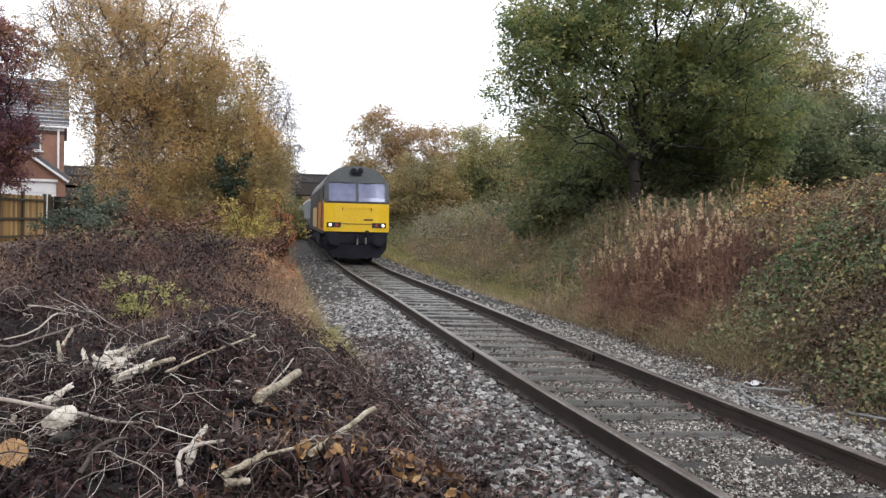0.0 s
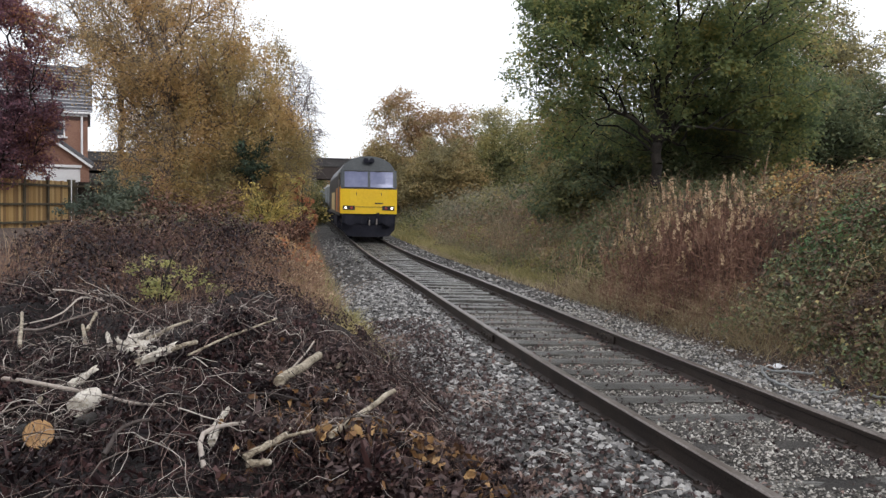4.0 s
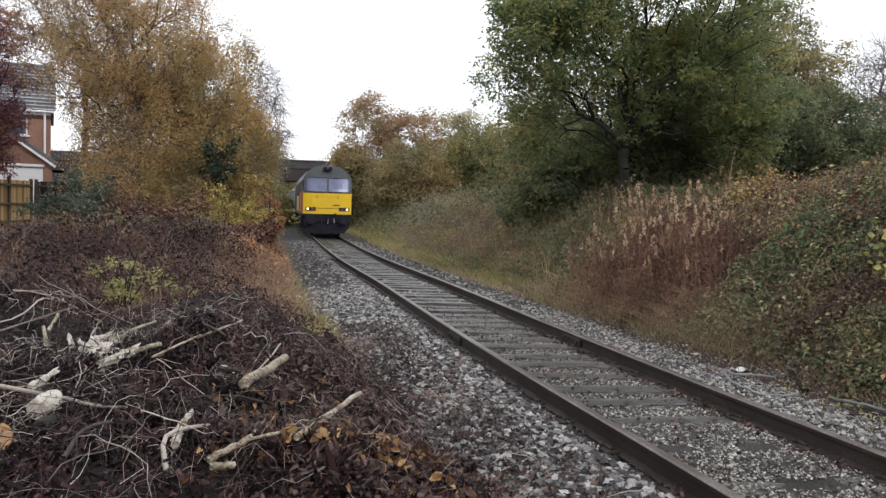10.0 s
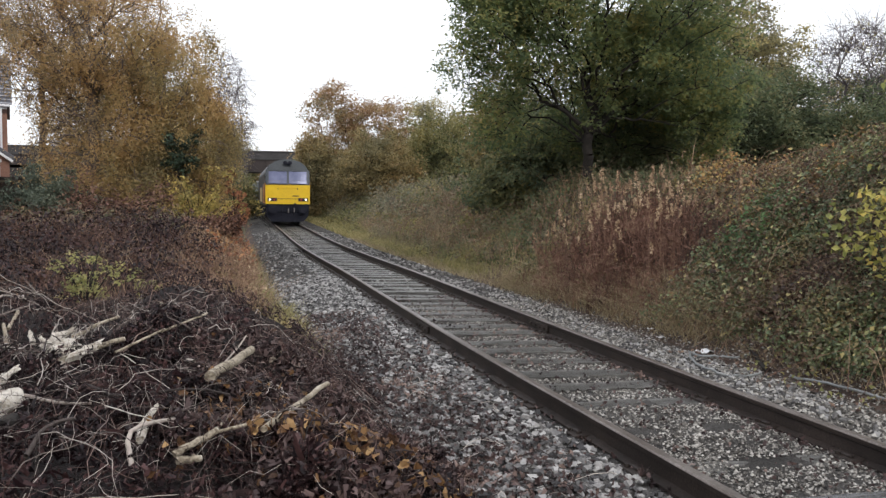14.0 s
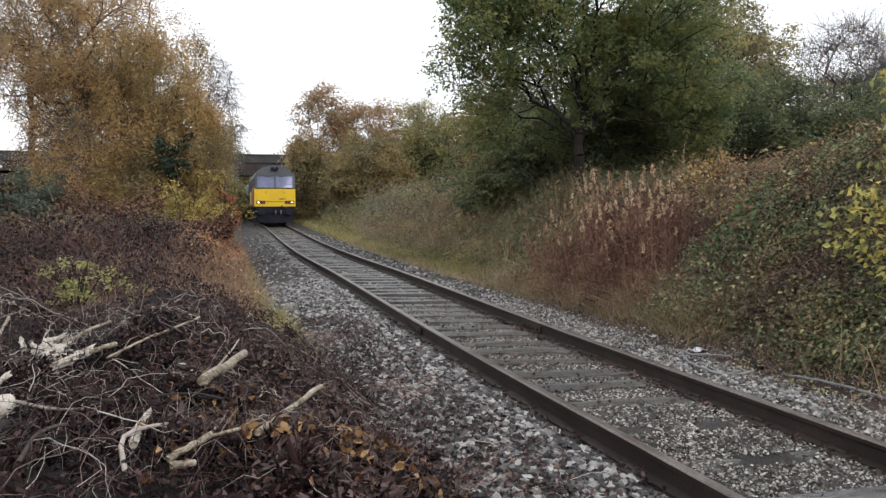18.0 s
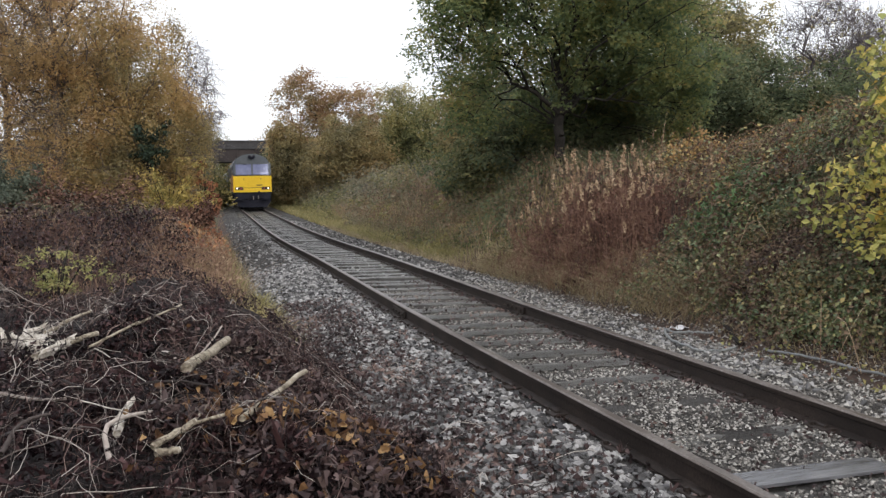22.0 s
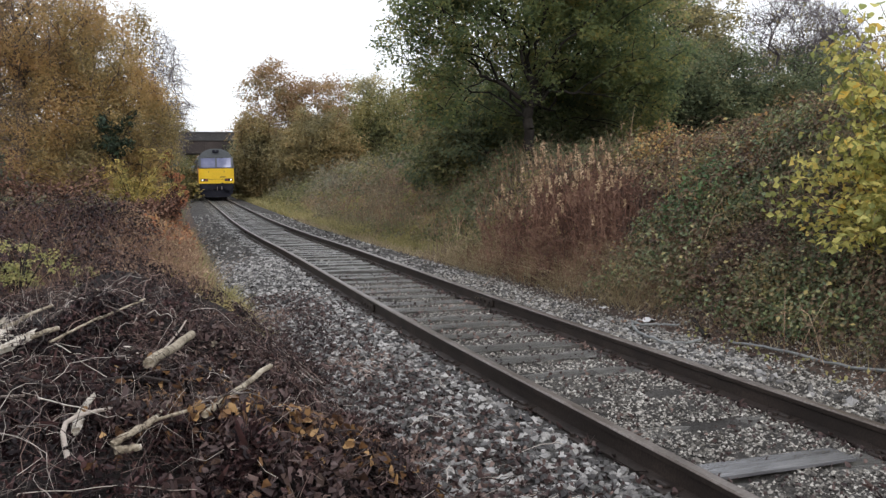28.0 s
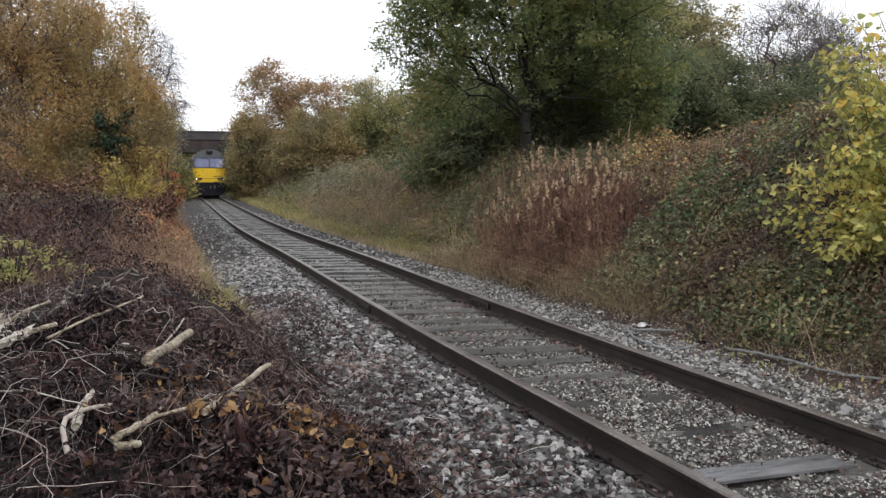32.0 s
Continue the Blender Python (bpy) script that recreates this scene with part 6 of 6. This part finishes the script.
cable([(2.06, 8.42), (2.01, 8.1), (2.25, 8.07), (2.41, 7.98), (2.52, 7.93)], 0.013, "loop of grey cable lying on the gravel")
cable([(2.04, 8.36), (1.72, 7.85), (1.53, 7.31), (1.6, 7.07), (1.85, 7.11), (2.1, 7.19)], 0.013, "grey cable end lying on the gravel")
cable([(2.3, 7.0), (2.3, 6.7), (2.34, 6.49), (2.36, 6.01), (2.37, 5.62), (2.49, 5.27), (2.5, 4.6)], 0.013, "grey cable running along the foot of the bank")
cable([(2.56, 7.99), (2.42, 7.68), (2.27, 7.29)], 0.022, "dark bent stick among the cables", "bark")
for x, y, s, label in ((2.33, 8.51, 0.11, "crumpled white plastic wrapper"), (2.41, 9.6, 0.06, "scrap of pale plastic litter"), (2.56, 10.1, 0.05, "scrap of pale litter")):
    v, f = sheet(np.linspace(-1, 1, 7), np.linspace(-0.6, 0.6, 5), lambda a, b: 0.22 * np.sin(a * 5 + b * 3) * np.cos(b * 6 + a) + 0.25)
    me = fast_mesh("litter", v * s, f)
    ob = put("litter", me, "plastic", m=pose(x, y, float(land(x, y)) + 0.015, 0, 0, 25))
    sol = ob.modifiers.new("thick", "SOLIDIFY")
    sol.thickness = 0.004
    tagged(ob, label, "litter", "litter beside the line")

# ---- garden fence ----
fence = thing("garden_fence", Matrix(), "wooden panel fence of orange-brown boards and grey posts", "fence")


def fence_run(fence, a, b, top, bottom, bay, board_mat, rails=(0.15, 0.5, 0.88)):
    a, b = Vector(a), Vector(b)
    n = max(1, round((b - a).length / bay))
    turn = math.degrees(math.atan2(b.y - a.y, b.x - a.x))
    step = (b - a) / n
    h = top - bottom
    post = bpy.data.meshes.new("post")
    bm = box(0.11, 0.11, h + 0.35, 0, 0, 0, 0.012)
    bm.to_mesh(post), bm.free()
    board = bpy.data.meshes.new("board")
    bm = box(0.142, 0.018, h - 0.08, 0, 0, 0, 0.004)
    bm.to_mesh(board), bm.free()
    board.materials.append(M[board_mat])
    bar = bpy.data.meshes.new("fence_rail")
    bm = box(step.length - 0.1, 0.05, 0.08, 0, 0, 0, 0.006)
    bm.to_mesh(bar), bm.free()
    for k in range(n + 1):
        p = a + step * k
        put("post", post, "post_wood", fence, m=pose(p.x, p.y, bottom + h / 2 - 0.14, rng.normal(0, 0.6), rng.normal(0, 0.6), turn))
        if k == n:
            break
        for r in rails:
            q = p + step * 0.5
            put("fence_rail", bar, "post_wood", fence, m=pose(q.x, q.y, bottom + h * r, 0, 0, turn) @ pose(0, -0.035, 0))
        m = int((step.length - 0.1) / 0.138)
        for j in range(m):
            q = p + step * ((j + 0.6) / (m + 0.2))
            put("board", board, board_mat, fence, m=pose(q.x, q.y, bottom + h / 2 + rng.normal(0, 0.008), 0, 0, turn) @ pose(0, 0.01 + 0.008 * (j % 2), 0, 0, rng.normal(0, 0.4), 0))


fence_run(fence, (-13.55, 25.0), (-10.45, 35.0), 2.1, 0.3, 1.5, "fence_wood")
fence2 = thing("dark_fence", Matrix(), "old dark weathered board fence behind the bushes", "fence")
fence_run(fence2, (-10.35, 35.3), (-2.6, 38.0), 2.1, 0.35, 1.9, "dark_fence")

# ---- house ----
HX0, HX1, HY, HD = -20.0, -11.05, 42.0, 8.0
house = thing("house", Matrix.Translation((HX1, HY, 0)) @ Matrix.Rotation(math.radians(10.5), 4, "Z") @ Matrix.Translation((-HX1, -HY, 0)), "two-storey brick house with grey tiled roof and white garage door", "house")


def wall_with_hole(x0, x1, z0, z1, hole, y, thick=0.3):
    """A wall in the x-z plane with one opening through it."""
    a, b, c, d = hole
    bm = bmesh.new()
    for p, q, r, s in ((x0, a, z0, z1), (b, x1, z0, z1), (a, b, z0, c), (a, b, d, z1)):
        if q - p > 0.01 and s - r > 0.01:
            box(q - p, thick, s - r, (p + q) / 2, y + thick / 2, (r + s) / 2, 0, bm)
    return bm


front = part("wall", wall_with_hole(HX0, HX1, 0.2, 5.3, (-13.3, -12.0, 4.2, 5.15), HY), "brick", house, "red-brown brick wall")
gable = extrude([(HY + 0.3, 0.2), (HY + HD, 0.2), (HY + HD, 5.3), (HY + HD / 2, 7.75), (HY + 0.3, 5.3)], -0.3, 0.0)
bmesh.ops.transform(gable, matrix=Matrix(((0, 1, 0, HX1), (1, 0, 0, 0), (0, 0, 1, 0), (0, 0, 0, 1))), verts=gable.verts)
part("gable_wall", gable, "brick", house)
part("back_wall", box(HX1 - HX0, 0.3, 5.1, (HX0 + HX1) / 2, HY + HD, 2.75), "brick", house)
win = part("window", box(1.3, 0.06, 0.06, -12.65, HY + 0.1, 4.23, 0.01), "white_paint", house, "white framed window")
part("frame_top", box(1.3, 0.06, 0.07, -12.65, HY + 0.1, 5.115, 0.01), "white_paint", win)
for x in (-13.27, -12.65, -12.03):
    part("mullion", box(0.08, 0.06, 0.83, x, HY + 0.1, 4.675, 0.01), "white_paint", win)
part("transom", box(1.2, 0.05, 0.05, -12.65, HY + 0.1, 4.86, 0.01), "white_paint", win)
for x in (-12.96, -12.34):
    part("pane", box(0.54, 0.015, 0.84, x, HY + 0.13, 4.68), "pane", win)
part("sill", box(1.5, 0.16, 0.07, -12.65, HY - 0.06, 4.16, 0.015), "white_paint", win)
# roof in tile courses
n, rise, run = 13, 2.45, 4.15
for k in range(n):
    y0 = HY - 0.15 + run * k / n
    z0 = 5.3 + rise * k / n
    m = pose((HX0 + HX1) / 2 + 0.05, y0 + run / n / 2, z0 + rise / n / 2 + 0.05, math.degrees(math.atan2(rise, run)) - 4, 0, 0)
    course = part("tile_course", box(HX1 - HX0 + 0.3, 0.44, 0.05, 0, 0, 0, 0.012), "tile", house, m=m)
    # added pale strip: the reflected light along each course is painted on
    part("course_edge", box(HX1 - HX0 + 0.3, 0.07, 0.03, 0, -0.2, 0.03, 0.008), "tile_gleam", course, "pale strips with light on the tile edges in their colour")
part("roof_back", box(HX1 - HX0 + 0.3, 4.85, 0.08), "tile", house, m=pose((HX0 + HX1) / 2, HY + HD / 2 + 2.05, 6.55, -30.5, 0, 0))
part("ridge", drum(0.13, HX1 - HX0 + 0.3, "X", (HX0 + HX1) / 2, HY + HD / 2, 7.8, 10), "tile", house, "ridge tiles")
part("gutter", box(HX1 - HX0 + 0.2, 0.12, 0.1, (HX0 + HX1) / 2, HY - 0.2, 5.28, 0.03), "white_paint", house, "white gutter")
part("fascia", box(HX1 - HX0, 0.04, 0.18, (HX0 + HX1) / 2, HY - 0.06, 5.22, 0.01), "white_paint", house)
part("eaves_course", box(HX1 - HX0, 0.03, 0.16, (HX0 + HX1) / 2, HY - 0.015, 5.03, 0.005), "dark_brick", house, "dark brick course under the eaves")
part("downpipe", drum(0.05, 4.7, "Z", HX1 - 0.25, HY - 0.08, 2.9, 10), "white_paint", house, "white downpipe")
# garage bay
gx, gw = -13.1, 2.1
part("garage_wall", wall_with_hole(gx - gw, gx + gw, 0.2, 2.85, (gx - 1.25, gx + 1.75, 0.25, 2.75), HY - 2.0, 0.25), "brick", house)
part("garage_gable", extrude([(gx - gw, 2.85), (gx + gw, 2.85), (gx, 4.35)], HY - 2.0, HY - 1.75), "brick", house)
part("garage_side", box(0.25, 1.75, 2.65, gx + gw - 0.125, HY - 0.87, 1.52), "brick", house)
door = part("garage_door", box(2.98, 0.05, 2.45, gx + 0.25, HY - 1.9, 1.5), "white_paint", house, "white garage door")
for k in range(5):
    part("door_panel", box(2.9, 0.02, 0.42, gx + 0.25, HY - 1.935, 0.55 + 0.48 * k, 0.008), "white_paint", door)
part("lintel", box(3.1, 0.06, 0.12, gx + 0.25, HY - 2.02, 2.8, 0.02), "white_paint", house)
for s in (-1, 1):
    tilt = s * math.degrees(math.atan2(1.5, gw))
    m = pose(gx + s * (gw + 0.12) / 2, HY - 1.05, 3.66, 0, tilt, 0)
    part("garage_roof", box(2.8, 2.4, 0.16, 0, 0, 0.06, 0.02), "tile", house, m=m)
    part("barge_board", box(2.75, 0.05, 0.1, 0, 0, 0, 0.01), "white_paint", house, m=pose(gx + s * (gw + 0.12) / 2, HY - 2.22, 3.57, 0, tilt, 0))
shed = thing("garden_shed", pose(-13.0, 35.0, 0.3), "white-edged garden shed roof showing above the fence", "shed")
part("shed_wall", box(1.4, 1.4, 2.0, 0, 0, 1.0), "dark_fence", shed)
part("shed_roof", box(1.7, 1.7, 0.08, 0, 0, 2.1, 0.02), "tile", shed)
part("fascia", box(1.74, 0.05, 0.12, 0, -0.87, 2.12, 0.01), "white_paint", shed)
part("shed_window", box(0.6, 0.03, 0.5, 0.2, -0.71, 1.6), "pane", shed)

# far power lines across the sky
for z in (16.6, 17.3):
    s = np.linspace(0, 1, 15)
    q = np.stack([-40 + 100 * s, 120 + 6 * s, z + 1.6 * (2 * s - 1) ** 2], 1)
    tagged(put("overhead_wire", fast_mesh("overhead_wire", *tubes([(q, 0.02)], 4)), "wire"), "thin overhead power wire across the sky", "wire", "overhead wires")
for x, y in ((-40, 120), (60, 126)):
    pole = thing("power_pole", pose(x, y, float(land(x, y))), "distant wooden power pole", "pole", "power poles")
    part("pole", drum(0.16, 19.5 - float(land(x, y)), "Z", 0, 0, (19.5 - float(land(x, y))) / 2, 10, 0.12), "post_wood", pole)
    part("crossarm", box(1.6, 0.12, 0.12, 0, 0, 18.5 - float(land(x, y)), 0.02), "post_wood", pole)

def motions():
    def nose_y(t):
        return 34.55 + 1.29 * t - 0.0026 * t * t

    def car_pose(y0, a, b):
        """A vehicle whose front is at y0 along the line, carried by bogies a and b metres behind it."""
        pa, pb = on_line(0, y0 + a, 0), on_line(0, y0 + b, 0)
        d = pb - pa
        d /= np.linalg.norm(d)
        o = pa - d * a
        return pose(*o, math.degrees(math.asin(d[2])), float(line_cant(y0 + a)), math.degrees(math.atan2(-d[0], d[1])))

    times = [0.5 * k for k in range(65)]
    walk(loco, [(t, car_pose(nose_y(t), 3.9, 17.4)) for t in times])
    for k, w in enumerate(wagons):
        walk(w, [(t, car_pose(nose_y(t) + LOCO_L + 0.5 + k * (WAGON_L + 0.4), 2.2, WAGON_L - 2.2)) for t in times])
    turning = [(o, o.matrix_basis.translation.copy(), 0.53) for o in loco.children if o.name.startswith("wheelset")]
    for w in wagons[:2]:
        turning += [(o, o.matrix_basis.translation.copy(), 0.46) for o in w.children if o.name.startswith("wheelset")]
    for o, at, r in turning:
        walk(o, [(t, Matrix.Translation(at) @ Matrix.Rotation(-(nose_y(t) - nose_y(0)) / r, 4, "X")) for t in times])


motions()
